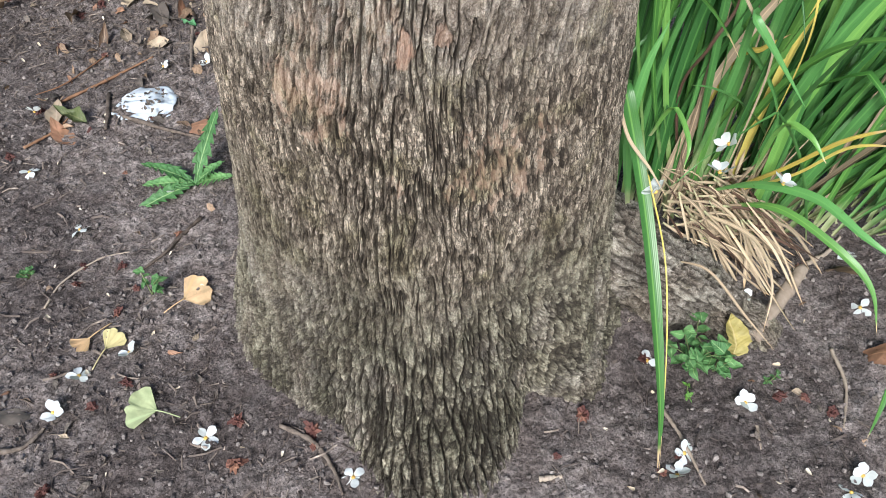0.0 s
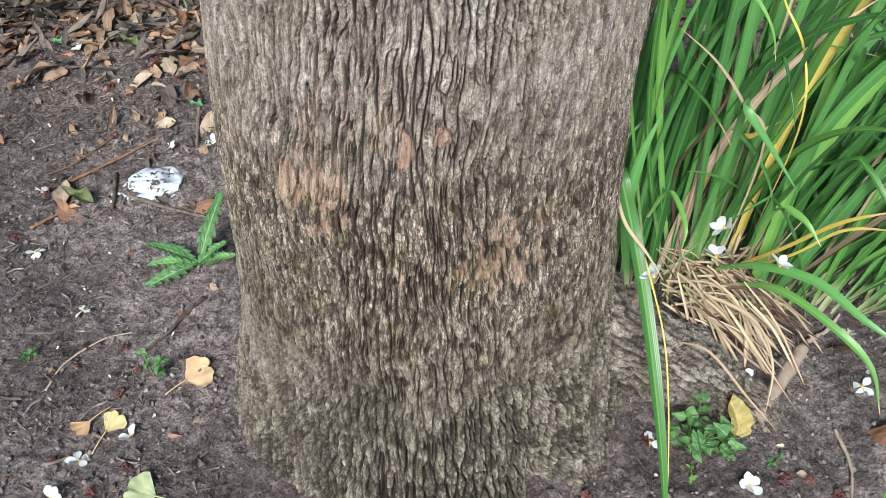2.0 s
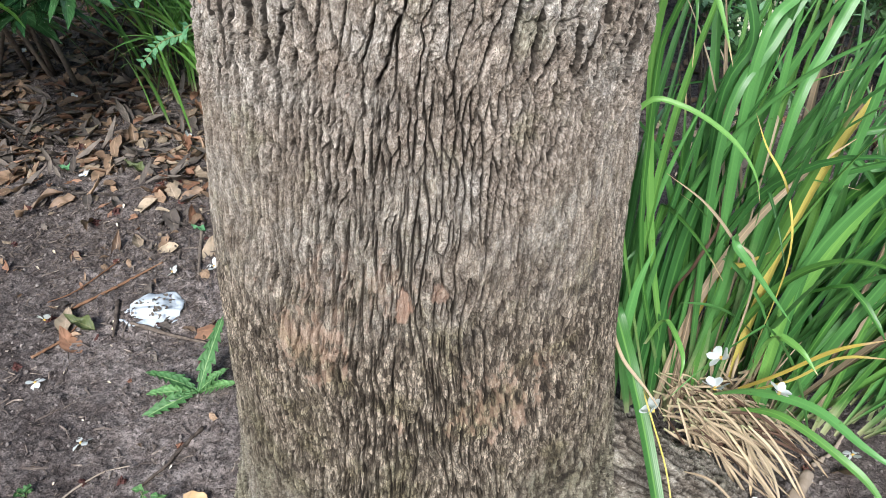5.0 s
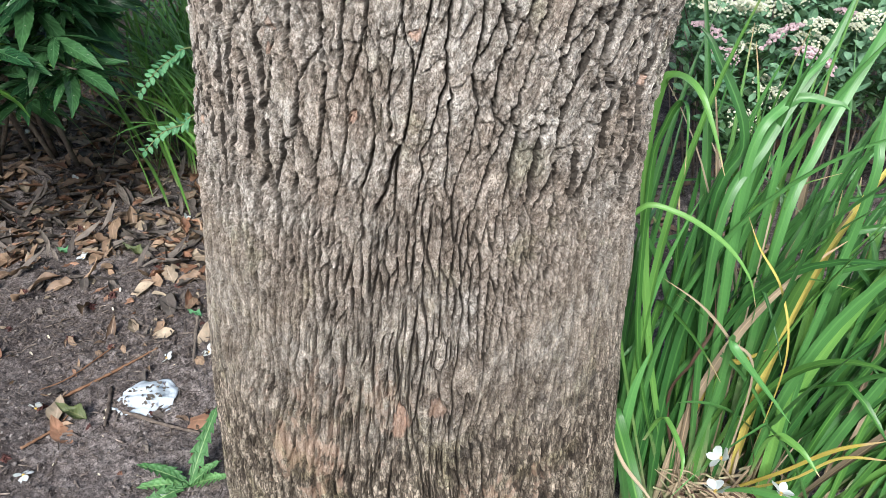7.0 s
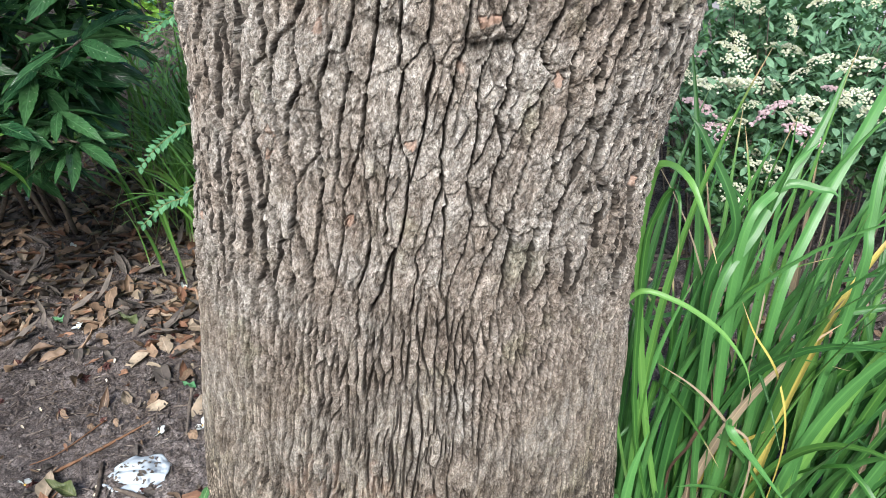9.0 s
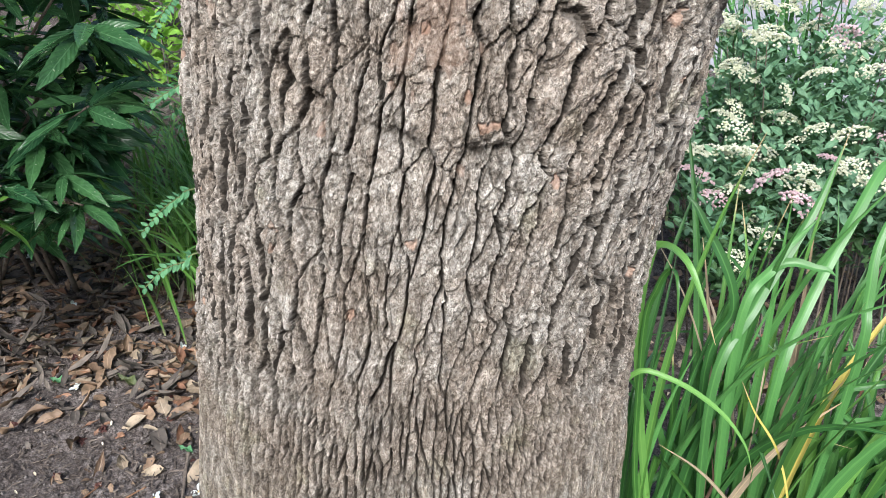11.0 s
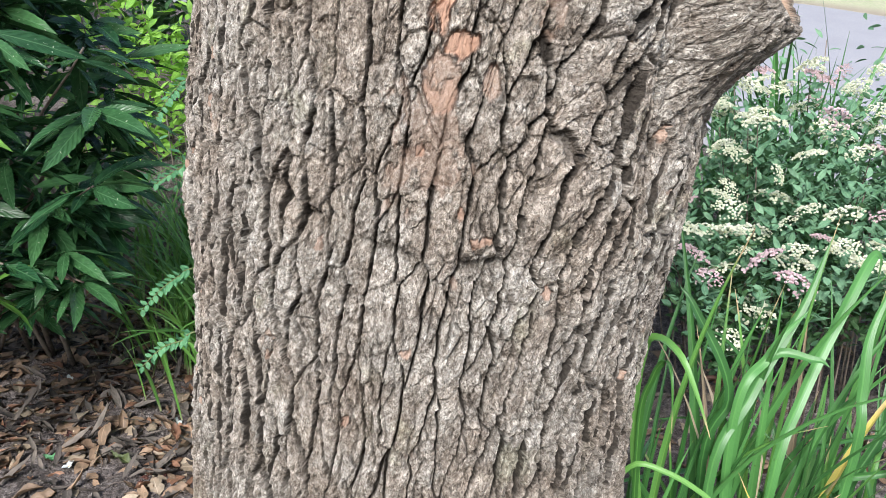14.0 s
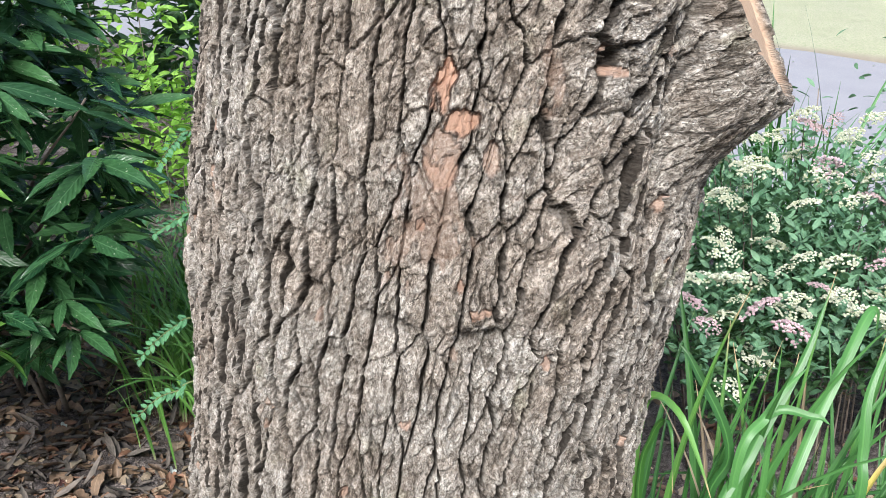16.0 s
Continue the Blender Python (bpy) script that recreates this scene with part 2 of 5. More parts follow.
def soil_material():
    m, nt, b = material("garden_soil", 0.95, 0.2)
    p = world_place(nt)
    s = nt.nodes.new("ShaderNodeSeparateXYZ")
    nt.links.new(p, s.inputs[0])
    big, mid, fine = noise_tex(nt, p, 2.3, 4), noise_tex(nt, p, 26, 5, 0.6), noise_tex(nt, p, 240, 5, 0.7)
    c = mix(nt, spread(nt, big, 0.38, 0.62), (0.122, 0.106, 0.103), (0.265, 0.235, 0.225))
    c = mix(nt, spread(nt, mid, 0.35, 0.7), mix(nt, 1.0, c, (0.66, 0.62, 0.6), "MULTIPLY"), mix(nt, 1.0, c, (1.25, 1.24, 1.22), "MULTIPLY"))
    crumb, grit = flakes(nt, p, 0.011, 0.011), flakes(nt, p, 0.0042, 0.0042)
    tone = ramp(nt, calc(nt, "ADD", calc(nt, "MULTIPLY", crumb, 0.45), calc(nt, "MULTIPLY", grit, 0.55)), [(0.2, 0.52), (0.5, 0.95), (0.8, 1.55)])
    c = mix(nt, 1.0, c, tone, "MULTIPLY")
    c = mix(nt, spread(nt, fine, 0.66, 0.76), c, (0.34, 0.29, 0.25))
    c = mix(nt, spread(nt, fine, 0.47, 0.33), c, (0.022, 0.018, 0.018))
    # pale dry lawn past the path
    across = calc(nt, "ADD", calc(nt, "MULTIPLY", s.outputs["X"], 0.648), calc(nt, "MULTIPLY", s.outputs["Y"], 0.762))
    grass = mix(nt, noise_tex(nt, p, 1.2, 5), (0.58, 0.59, 0.38), (0.74, 0.71, 0.56))
    grass = mix(nt, spread(nt, noise_tex(nt, p, 40, 4), 0.4, 0.7), grass, (0.50, 0.56, 0.32))
    grass = mix(nt, spread(nt, across, 9.75, 9.3), grass, (0.50, 0.43, 0.33))
    c = mix(nt, spread(nt, across, 8.95, 9.1), c, grass)
    nt.links.new(c, b.inputs["Base Color"])
    lump = calc(nt, "ADD", calc(nt, "MULTIPLY", crumb, 0.9), calc(nt, "MULTIPLY", grit, 0.6))
    bump(nt, b, calc(nt, "ADD", calc(nt, "MULTIPLY", mid, 1.2), calc(nt, "ADD", calc(nt, "MULTIPLY", fine, 0.6), lump)), 1.0, 0.010)
    return m


def asphalt_material():
    m, nt, b = material("asphalt", 0.75, 0.4)
    p = world_place(nt)
    c = mix(nt, noise_tex(nt, p, 3, 4), (0.24, 0.24, 0.27), (0.33, 0.33, 0.36))
    c = mix(nt, spread(nt, noise_tex(nt, p, 160, 3), 0.55, 0.7), c, (0.38, 0.37, 0.37))
    nt.links.new(c, b.inputs["Base Color"])
    bump(nt, b, noise_tex(nt, p, 180, 3), 0.6, 0.004)
    return m


def blade_material(name, dark, light, tip, tip_from, sheen=0.40):
    """Strap leaf: fine lengthwise ribs, a pale midrib, a withered tip."""
    m, nt, b = material(name, sheen, 0.55)
    u, v = uv_parts(nt)
    r = pick(nt)
    c = mix(nt, r, dark, light)
    ribs = calc(nt, "SINE", calc(nt, "MULTIPLY", u, 57.0))
    c = mix(nt, spread(nt, ribs, -0.2, 1.0), c, mix(nt, 1.0, c, (1.14, 1.11, 1.10), "MULTIPLY"))
    mid = spread(nt, calc(nt, "ABSOLUTE", calc(nt, "SUBTRACT", u, 0.5)), 0.10, 0.03)
    c = mix(nt, calc(nt, "MULTIPLY", mid, 0.4), c, mix(nt, 1.0, light, (1.5, 1.3, 1.25), "MULTIPLY"))
    p = place(nt)
    ragged = calc(nt, "ADD", v, calc(nt, "MULTIPLY", calc(nt, "SUBTRACT", noise_tex(nt, p, 25, 3), 0.5), 0.14))
    c = mix(nt, spread(nt, ragged, tip_from, tip_from + 0.06), c, tip)
    c = mix(nt, spread(nt, ragged, 0.12, -0.02), c, (0.34, 0.36, 0.20))
    c = mix(nt, spread(nt, noise_tex(nt, p, 60, 3), 0.68, 0.76), c, mix(nt, 1.0, c, (0.7, 0.62, 0.4), "MULTIPLY"))
    bump(nt, b, ribs, 0.16, 0.0005)
    return soft_leaf(nt, b, m, c, 0.13)


def leaf_material(name, dark, light, vein, rough=0.45, through_light=0.22, spots=None, ribs=9.0):
    m, nt, b = material(name, rough, 0.45)
    u, v = uv_parts(nt)
    c = mix(nt, pick(nt), dark, light)
    p = place(nt)
    blot = noise_tex(nt, p, 45, 4)
    c = mix(nt, spread(nt, blot, 0.35, 0.7), mix(nt, 1.0, c, (0.78, 0.8, 0.78), "MULTIPLY"), mix(nt, 1.0, c, (1.16, 1.12, 1.1), "MULTIPLY"))
    off = calc(nt, "ABSOLUTE", calc(nt, "SUBTRACT", u, 0.5))
    side = calc(nt, "SINE", calc(nt, "MULTIPLY", calc(nt, "SUBTRACT", v, calc(nt, "MULTIPLY", off, 0.45)), ribs * 6.28))
    c = mix(nt, calc(nt, "MULTIPLY", spread(nt, side, 0.86, 1.0), 0.2), c, vein)
    c = mix(nt, calc(nt, "MULTIPLY", spread(nt, off, 0.045, 0.012), 0.8), c, vein)
    if spots:
        c = mix(nt, spread(nt, noise_tex(nt, p, 130, 2), 0.69, 0.73), c, spots)
    bump(nt, b, calc(nt, "ADD", calc(nt, "MULTIPLY", side, 0.6), blot), 0.45, 0.0012)
    return soft_leaf(nt, b, m, c, through_light)


def grain_material(name, stops, scale, stretch=(1, 1, 1), rough=0.85, depth=0.002):
    """Noise-streaked matter, its tone drifting from piece to piece."""
    m, nt, b = material(name, rough, 0.25)
    p = place(nt, stretch)
    f = calc(nt, "ADD", calc(nt, "MULTIPLY", noise_tex(nt, p, scale, 5, 0.65), 0.75), calc(nt, "MULTIPLY", pick(nt), 0.36))
    c = ramp(nt, f, stops)
    nt.links.new(c, b.inputs["Base Color"])
    bump(nt, b, noise_tex(nt, p, scale * 2.2, 4), 0.7, depth)
    return m


def petal_material(name, pale, shade, heart):
    m, nt, b = material(name, 0.55, 0.35)
    u, v = uv_parts(nt)
    c = mix(nt, pick(nt), pale, shade)
    c = mix(nt, spread(nt, v, 0.24, 0.05), c, heart)
    off = calc(nt, "SINE", calc(nt, "MULTIPLY", u, 40.0))
    bump(nt, b, off, 0.1, 0.0004)
    return soft_leaf(nt, b, m, c, 0.25)


BARK, SOIL, ASPHALT = bark_material(), soil_material(), asphalt_material()
BLADE = blade_material("strap_leaf_green", (0.022, 0.090, 0.022), (0.088, 0.255, 0.070), (0.42, 0.30, 0.14), 0.985)
BLADE_TIPPED = blade_material("strap_leaf_brown_tipped", (0.038, 0.135, 0.026), (0.130, 0.305, 0.070), (0.50, 0.38, 0.22), 0.92)
BLADE_GOLD = blade_material("strap_leaf_yellowed", (0.38, 0.30, 0.06), (0.52, 0.45, 0.12), (0.52, 0.38, 0.20), 0.82)
BLADE_STRAW = blade_material("strap_leaf_withered", (0.17, 0.13, 0.085), (0.50, 0.41, 0.285), (0.45, 0.33, 0.2), 0.9, 0.8)
BLADE_DARK = blade_material("strap_leaf_brown", (0.055, 0.032, 0.02), (0.11, 0.06, 0.04), (0.07, 0.045, 0.03), 0.9, 0.7)
GRASS = blade_material("shade_grass", (0.06, 0.17, 0.035), (0.18, 0.40, 0.085), (0.2, 0.2, 0.08), 0.97)
LAUREL = leaf_material("glossy_shrub_leaf", (0.018, 0.068, 0.028), (0.054, 0.145, 0.052), (0.075, 0.17, 0.075), 0.27, 0.15, (0.30, 0.36, 0.25))
LAUREL_NEW = leaf_material("fresh_shrub_leaf", (0.09, 0.24, 0.045), (0.16, 0.36, 0.06), (0.25, 0.42, 0.14), 0.38, 0.22)
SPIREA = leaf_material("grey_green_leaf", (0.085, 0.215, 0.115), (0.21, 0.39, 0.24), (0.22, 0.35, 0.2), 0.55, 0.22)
# deep green for hedges, and the shaded copy of SPIREA for its lower leaves
SPIREA_LOW = leaf_material("deep_shade_green_leaf", (0.03, 0.085, 0.03), (0.07, 0.165, 0.055), (0.12, 0.22, 0.1), 0.5, 0.2)
# leaf green raised to carry the sunlight on the far shrub
SUNNY = leaf_material("sunlit_green_leaf", (0.20, 0.44, 0.06), (0.40, 0.70, 0.14), (0.3, 0.5, 0.15), 0.5, 0.35)
BLUEGREEN = leaf_material("blue_green_leaflet", (0.07, 0.23, 0.10), (0.13, 0.33, 0.16), (0.2, 0.38, 0.22), 0.5, 0.22)
WEED = leaf_material("weed_leaf", (0.055, 0.17, 0.055), (0.135, 0.31, 0.11), (0.3, 0.45, 0.2), 0.55, 0.25)
YELLOWING = leaf_material("yellowing_leaf", (0.34, 0.28, 0.09), (0.46, 0.42, 0.15), (0.5, 0.42, 0.2), 0.6, 0.25, (0.22, 0.12, 0.05))
DRY = leaf_material("dry_brown_leaf", (0.085, 0.054, 0.036), (0.33, 0.225, 0.15), (0.34, 0.24, 0.16), 0.6, 0.1, (0.08, 0.045, 0.025), 4.0)
DRY_RED = leaf_material("dry_russet_leaf", (0.14, 0.070, 0.044), (0.32, 0.175, 0.11), (0.36, 0.2, 0.12), 0.55, 0.1, (0.1, 0.05, 0.03), 4.0)
DRY_PALE = leaf_material("dry_pale_leaf", (0.20, 0.155, 0.11), (0.40, 0.325, 0.24), (0.42, 0.34, 0.26), 0.7, 0.12, (0.16, 0.11, 0.075), 4.0)
DRY_GREY = leaf_material("old_grey_leaf", (0.06, 0.05, 0.045), (0.17, 0.145, 0.125), (0.14, 0.12, 0.1), 0.8, 0.05, (0.05, 0.04, 0.035), 4.0)
GINKGO_TAN = leaf_material("fan_leaf_tan", (0.52, 0.35, 0.19), (0.62, 0.44, 0.26), (0.6, 0.4, 0.2), 0.6, 0.15, None, 0.0)
GINKGO_GREEN = leaf_material("fan_leaf_green", (0.36, 0.43, 0.22), (0.42, 0.49, 0.28), (0.45, 0.55, 0.3), 0.5, 0.2, None, 0.0)
OLIVE = leaf_material("withered_olive_leaf", (0.06, 0.085, 0.03), (0.10, 0.12, 0.045), (0.15, 0.16, 0.07), 0.55, 0.1)
TWIG = grain_material("dead_twig", [(0.3, (0.035, 0.027, 0.022)), (0.5, (0.11, 0.088, 0.073)), (0.75, (0.24, 0.20, 0.165))], 60, (1, 1, 1))
STEM = grain_material("green_stem", [(0.2, (0.06, 0.09, 0.03)), (0.9, (0.17, 0.2, 0.09))], 40)
CHIP = grain_material("wood_chip", [(0.15, (0.022, 0.018, 0.016)), (0.50, (0.080, 0.064, 0.056)), (0.74, (0.19, 0.155, 0.130)), (0.93, (0.56, 0.49, 0.42))], 40)
CLOD = grain_material("soil_crumb", [(0.2, (0.030, 0.025, 0.024)), (0.55, (0.115, 0.100, 0.095)), (0.95, (0.36, 0.325, 0.30))], 120)
BUD = grain_material("withered_red_bud", [(0.2, (0.040, 0.015, 0.014)), (0.6, (0.095, 0.040, 0.034)), (1.0, (0.34, 0.18, 0.11))], 90, (1, 1, 1), 0.7)
RAG = grain_material("white_plastic_scrap", [(0.3, (0.24, 0.27, 0.30)), (0.5, (0.40, 0.46, 0.51)), (0.85, (0.54, 0.60, 0.65))], 45, (1, 1, 1), 0.5)
PETAL = petal_material("white_petal", (0.68, 0.73, 0.76), (0.60, 0.65, 0.64), (0.72, 0.52, 0.16))
PINK = petal_material("pink_floret", (0.66, 0.47, 0.54), (0.74, 0.60, 0.65), (0.6, 0.35, 0.4))
CREAM = petal_material("white_floret", (0.74, 0.76, 0.62), (0.82, 0.82, 0.74), (0.6, 0.6, 0.35))
POLLEN = grain_material("yellow_flower_heart", [(0.2, (0.45, 0.25, 0.05)), (0.9, (0.75, 0.55, 0.15))], 200)
TWIG_PALE = grain_material("pale_twig", [(0.2, (0.16, 0.125, 0.095)), (0.6, (0.30, 0.25, 0.20)), (0.95, (0.44, 0.38, 0.31))], 35)
TWIG_BROWN = grain_material("brown_twig", [(0.2, (0.10, 0.05, 0.028)), (0.6, (0.22, 0.12, 0.07)), (0.95, (0.36, 0.23, 0.15))], 35)
GINKGO_YELLOW = leaf_material("fan_leaf_yellow", (0.46, 0.41, 0.20), (0.54, 0.48, 0.27), (0.6, 0.5, 0.25), 0.6, 0.15, None, 0.0)
DRY_PETAL = petal_material("withered_petal", (0.62, 0.52, 0.38), (0.74, 0.70, 0.60), (0.5, 0.36, 0.2))

# ---- mesh helpers ----


def fast_mesh(name, verts, quads, uv=None, smooth=True):
    """A mesh from arrays: verts (n, 3), quads (k, 4) and one uv a vertex."""
    verts, quads = np.asarray(verts, np.float32), np.asarray(quads, np.int32)
    me = bpy.data.meshes.new(name)
    k, c = quads.shape
    me.vertices.add(len(verts))
    me.vertices.foreach_set("co", verts.ravel())
    me.loops.add(k * c)
    me.loops.foreach_set("vertex_index", quads.ravel())
    me.polygons.add(k)
    me.polygons.foreach_set("loop_start", np.arange(0, k * c, c, dtype=np.int32))
    if uv is not None:
        me.uv_layers.new(name="UVMap").data.foreach_set("uv", np.asarray(uv, np.float32)[quads.ravel()].ravel())
    me.update(calc_edges=True)
    me.validate()
    me.polygons.foreach_set("use_smooth", np.full(len(me.polygons), smooth))
    return me


def sheet_quads(n, m, wrap=False):
    i, j = np.meshgrid(np.arange(n - 1), np.arange(m if wrap else m - 1), indexing="ij")
    j2 = (j + 1) % m
    return np.stack([i * m + j, i * m + j2, (i + 1) * m + j2, (i + 1) * m + j], -1).reshape(-1, 4)


def part(name, me, mat, parent=None, label=""):
    """Links a mesh, or a bmesh, as one object under a thing or a part."""
    if isinstance(me, bmesh.types.BMesh):
        bm, me = me, bpy.data.meshes.new(name)
        bm.to_mesh(me)
        bm.free()
        me.polygons.foreach_set("use_smooth", np.full(len(me.polygons), True))
    if mat is not None and not me.materials:
        me.materials.append(mat)
    ob = new(name, me)
    if parent is not None:
        ob.parent = parent
    return tagged(ob, label)


def hashed(i, j, seed):
    h = np.sin(i * 127.1 + j * 311.7 + seed * 74.7) * 43758.5453
    return h - np.floor(h)


def smooth(lo, hi, x):
    t = np.clip((x - lo) / (hi - lo), 0, 1)
    return t * t * (3 - 2 * t)


def waves(x, y, seed):
    """Smooth value noise, -1 to 1."""
    i, j = np.floor(x), np.floor(y)
    f, g = x - i, y - j
    f, g = f * f * (3 - 2 * f), g * g * (3 - 2 * g)
    a, b = hashed(i, j, seed), hashed(i + 1, j, seed)
    c, d = hashed(i, j + 1, seed), hashed(i + 1, j + 1, seed)
    return 2 * ((a * (1 - f) + b * f) * (1 - g) + (c * (1 - f) + d * f) * g) - 1


def rough_waves(x, y, seed, octaves=4):
    total, size = 0, 1.0
    for k in range(octaves):
        total = total + size * waves(x * 2 ** k + 3.7 * k, y * 2 ** k - 5.1 * k, seed + k)
        size *= 0.5
    return total


def cells(x, y, seed):
    """Distances to the nearest two of scattered seeds, and the nearest one's number."""
    i, j = np.floor(x), np.floor(y)
    f1, f2, who = np.full(x.shape, 9.0), np.full(x.shape, 9.0), np.zeros(x.shape)
    for di in (-1, 0, 1):
        for dj in (-1, 0, 1):
            a, b = i + di, j + dj
            d = np.hypot(a + hashed(a, b, seed) - x, b + hashed(a, b, seed + 5) - y)
            near = d < f1
            f2 = np.where(near, f1, np.minimum(f2, d))
            who = np.where(near, hashed(a, b, seed + 9), who)
            f1 = np.where(near, d, f1)
    return f1, f2, who


def bend(points, n):
    """n points of a smooth curve through the given ones."""
    p = np.asarray(points, float)
    p = np.vstack([2 * p[0] - p[1], p, 2 * p[-1] - p[-2]])
    out = []
    for s in np.linspace(0, len(p) - 3 - 1e-9, n):
        k, t = int(s), s - int(s)
        a, b, c, d = p[k:k + 4]
        out.append(0.5 * (2 * b + (c - a) * t + (2 * a - 5 * b + 4 * c - d) * t * t + (3 * b - a - 3 * c + d) * t ** 3))
    return np.array(out)


def unit(v):
    return v / np.maximum(np.linalg.norm(v, axis=-1, keepdims=True), 1e-9)


def tube(name, points, radii, n=14, sides=7, rough=0.0, seed=0):
    """A tapered, closed, slightly uneven stem along a curve."""
    c = bend(points, n)
    r = np.interp(np.linspace(0, 1, n), np.linspace(0, 1, len(radii)), radii)
    t = unit(np.gradient(c, axis=0))
    side = unit(np.cross(t, (0.31, 0.17, 0.93) if abs(t[:, 2]).mean() < 0.8 else (1, 0.1, 0.2)))
    up = np.cross(side, t)
    a = np.linspace(0, 2 * np.pi, sides, endpoint=False)
    run = np.cumsum(np.linalg.norm(np.gradient(c, axis=0), axis=1)) / max(float(r.mean()), 1e-4)
    rr = r[:, None] * (1 + rough * rough_waves(run[:, None] * 0.8 + np.cos(a)[None] * 0.6, np.sin(a)[None] * 1.5 + np.cos(a)[None] * 0.9 + 5, seed + 31, 4))
    v = c[:, None] + rr[..., None] * (np.cos(a)[None, :, None] * side[:, None] + np.sin(a)[None, :, None] * up[:, None])
    verts = np.vstack([v.reshape(-1, 3), c[:1], c[-1:]])
    q = sheet_quads(n, sides, True)
    k = np.arange(sides)
    lo, hi = n * sides, n * sides + 1
    cap = np.vstack([np.stack([(k + 1) % sides, k, 0 * k + lo, 0 * k + lo], -1), np.stack([(n - 1) * sides + k, (n - 1) * sides + (k + 1) % sides, 0 * k + hi, 0 * k + hi], -1)])
    me = bpy.data.meshes.new(name)
    me.from_pydata(verts.tolist(), [], [tuple(f) for f in q.tolist()] + [tuple(f[:3]) for f in cap.tolist()])
    me.polygons.foreach_set("use_smooth", np.full(len(me.polygons), True))
    return me


def blade_arrays(centre, width, out, fold=0.25, twist=0.0, taper=0.62, across=5):
    """A strap leaf along centre, folded along its midrib; out: the way in which its inner face looks."""
    n = len(centre)
    s = np.linspace(0, 1, n)
    t = unit(np.gradient(centre, axis=0))
    side = unit(np.cross(t, out))
    face = np.cross(side, t)
    tw = twist * s
    sd = side * np.cos(tw)[:, None] + face * np.sin(tw)[:, None]
    fc = np.cross(sd, t)
    w = width * np.minimum(1, 0.55 + 2.2 * s) * np.clip((1 - s) / (1 - taper), 0.02, 1) ** 0.75
    k = np.linspace(-1, 1, across)
    v = centre[:, None] + sd[:, None] * (k[None, :, None] * w[:, None, None] / 2) + fc[:, None] * (np.abs(k)[None, :, None] * fold * w[:, None, None] / 2)
    uv = np.stack(np.broadcast_arrays((k[None] + 1) / 2, s[:, None]), -1)
    return v.reshape(-1, 3), sheet_quads(n, across), uv.reshape(-1, 2)


def leaf_arrays(length, width, outline="lance", curl=0.3, fold=0.3, wave=0.0, teeth=0, seed=0, n=12, across=5, stalk=0.0):
    """A leaf in the plane z = 0 from the origin along y, curled, folded and waved."""
    s = np.linspace(0, 1, n)
    if outline == "lance":
        w = np.sin(np.pi * s ** 0.85) ** 0.9
    elif outline == "ovate":
        w = np.sin(np.pi * s ** 0.62) ** 0.8
    elif outline == "spoon":
        w = np.sin(np.pi * np.clip(s, 0, 1) ** 1.5) ** 0.75
    else:
        w = (0.15 + 0.85 * np.abs(np.sin(np.pi * s ** 1.3))) * (1 - s ** 9)
    w = np.maximum(w, 0.015) * width / 2
    ragged = 1 + min(wave, 0.3) * 1.1 * waves(s * 6.5, s * 0 + seed, seed + 40)
    w = w * ragged
    if teeth:
        w = w * (1 + 0.17 * (((s * teeth) % 1.0) - 0.5))
    k = np.linspace(-1, 1, across)
    ang = curl * s
    y = np.cumsum(np.cos(ang)) * length / n
    z = np.cumsum(np.sin(ang)) * length / n
    y, z = y - y[0], z - z[0]
    if stalk:
        y = y + stalk
    x = k[None] * w[:, None] * np.cos(fold * np.abs(k))[None]
    zz = z[:, None] + np.abs(k)[None] * w[:, None] * np.sin(fold) + wave * width * waves(s[:, None] * 4 + 0 * k, k[None] * 1.4 + seed, seed + 3)
    v = np.stack(np.broadcast_arrays(x, y[:, None], zz), -1).reshape(-1, 3)
    uv = np.stack(np.broadcast_arrays((k[None] + 1) / 2, s[:, None]), -1).reshape(-1, 2)
    return v, sheet_quads(n, across), uv


def gathered(name, pieces, smooth_=True):
    """One mesh of many pieces (verts, quads, uv)."""
    vs, qs, us, at = [], [], [], 0
    for v, q, u in pieces:
        vs.append(v), qs.append(np.asarray(q) + at), us.append(u)
        at += len(v)
    return fast_mesh(name, np.vstack(vs), np.vstack(qs), np.vstack(us), smooth_)


def moved(arrays, m, scale=1.0):
    v, q, u = arrays
    r = np.array(m.to_3x3())
    return (v * scale) @ r.T + np.array(m.translation), q, u


def aim(at, way, roll=0.0):
    """A pose at a place whose y axis points along way, turned about it by roll radians."""
    return Matrix.Translation(at) @ Vector(way).to_track_quat("Y", "Z").to_matrix().to_4x4() @ Matrix.Rotation(roll, 4, "Y")


RISE_Y = [-2, 3, 3.7, 5, 8.5, 14, 25, 60, 400]
RISE_Z = [0.149, -0.111, -0.10, 0.36, 0.98, 1.42, 1.80, 2.4, 5.0]


def lay(x, y):
    """The lie of the ground, without its clods."""
    return np.interp(y, RISE_Y, RISE_Z)


def ground_at(x, y):
    x, y = np.asarray(x, float), np.asarray(y, float)
    near = smooth(4.5, 3.2, np.abs(x) * 0.9) * smooth(5.0, 3.4, y)
    z = lay(x, y) + near * (0.010 * rough_waves(x * 4.1, y * 4.1, 3, 3) + 0.004 * rough_waves(x * 22, y * 22, 8, 3))
    return z


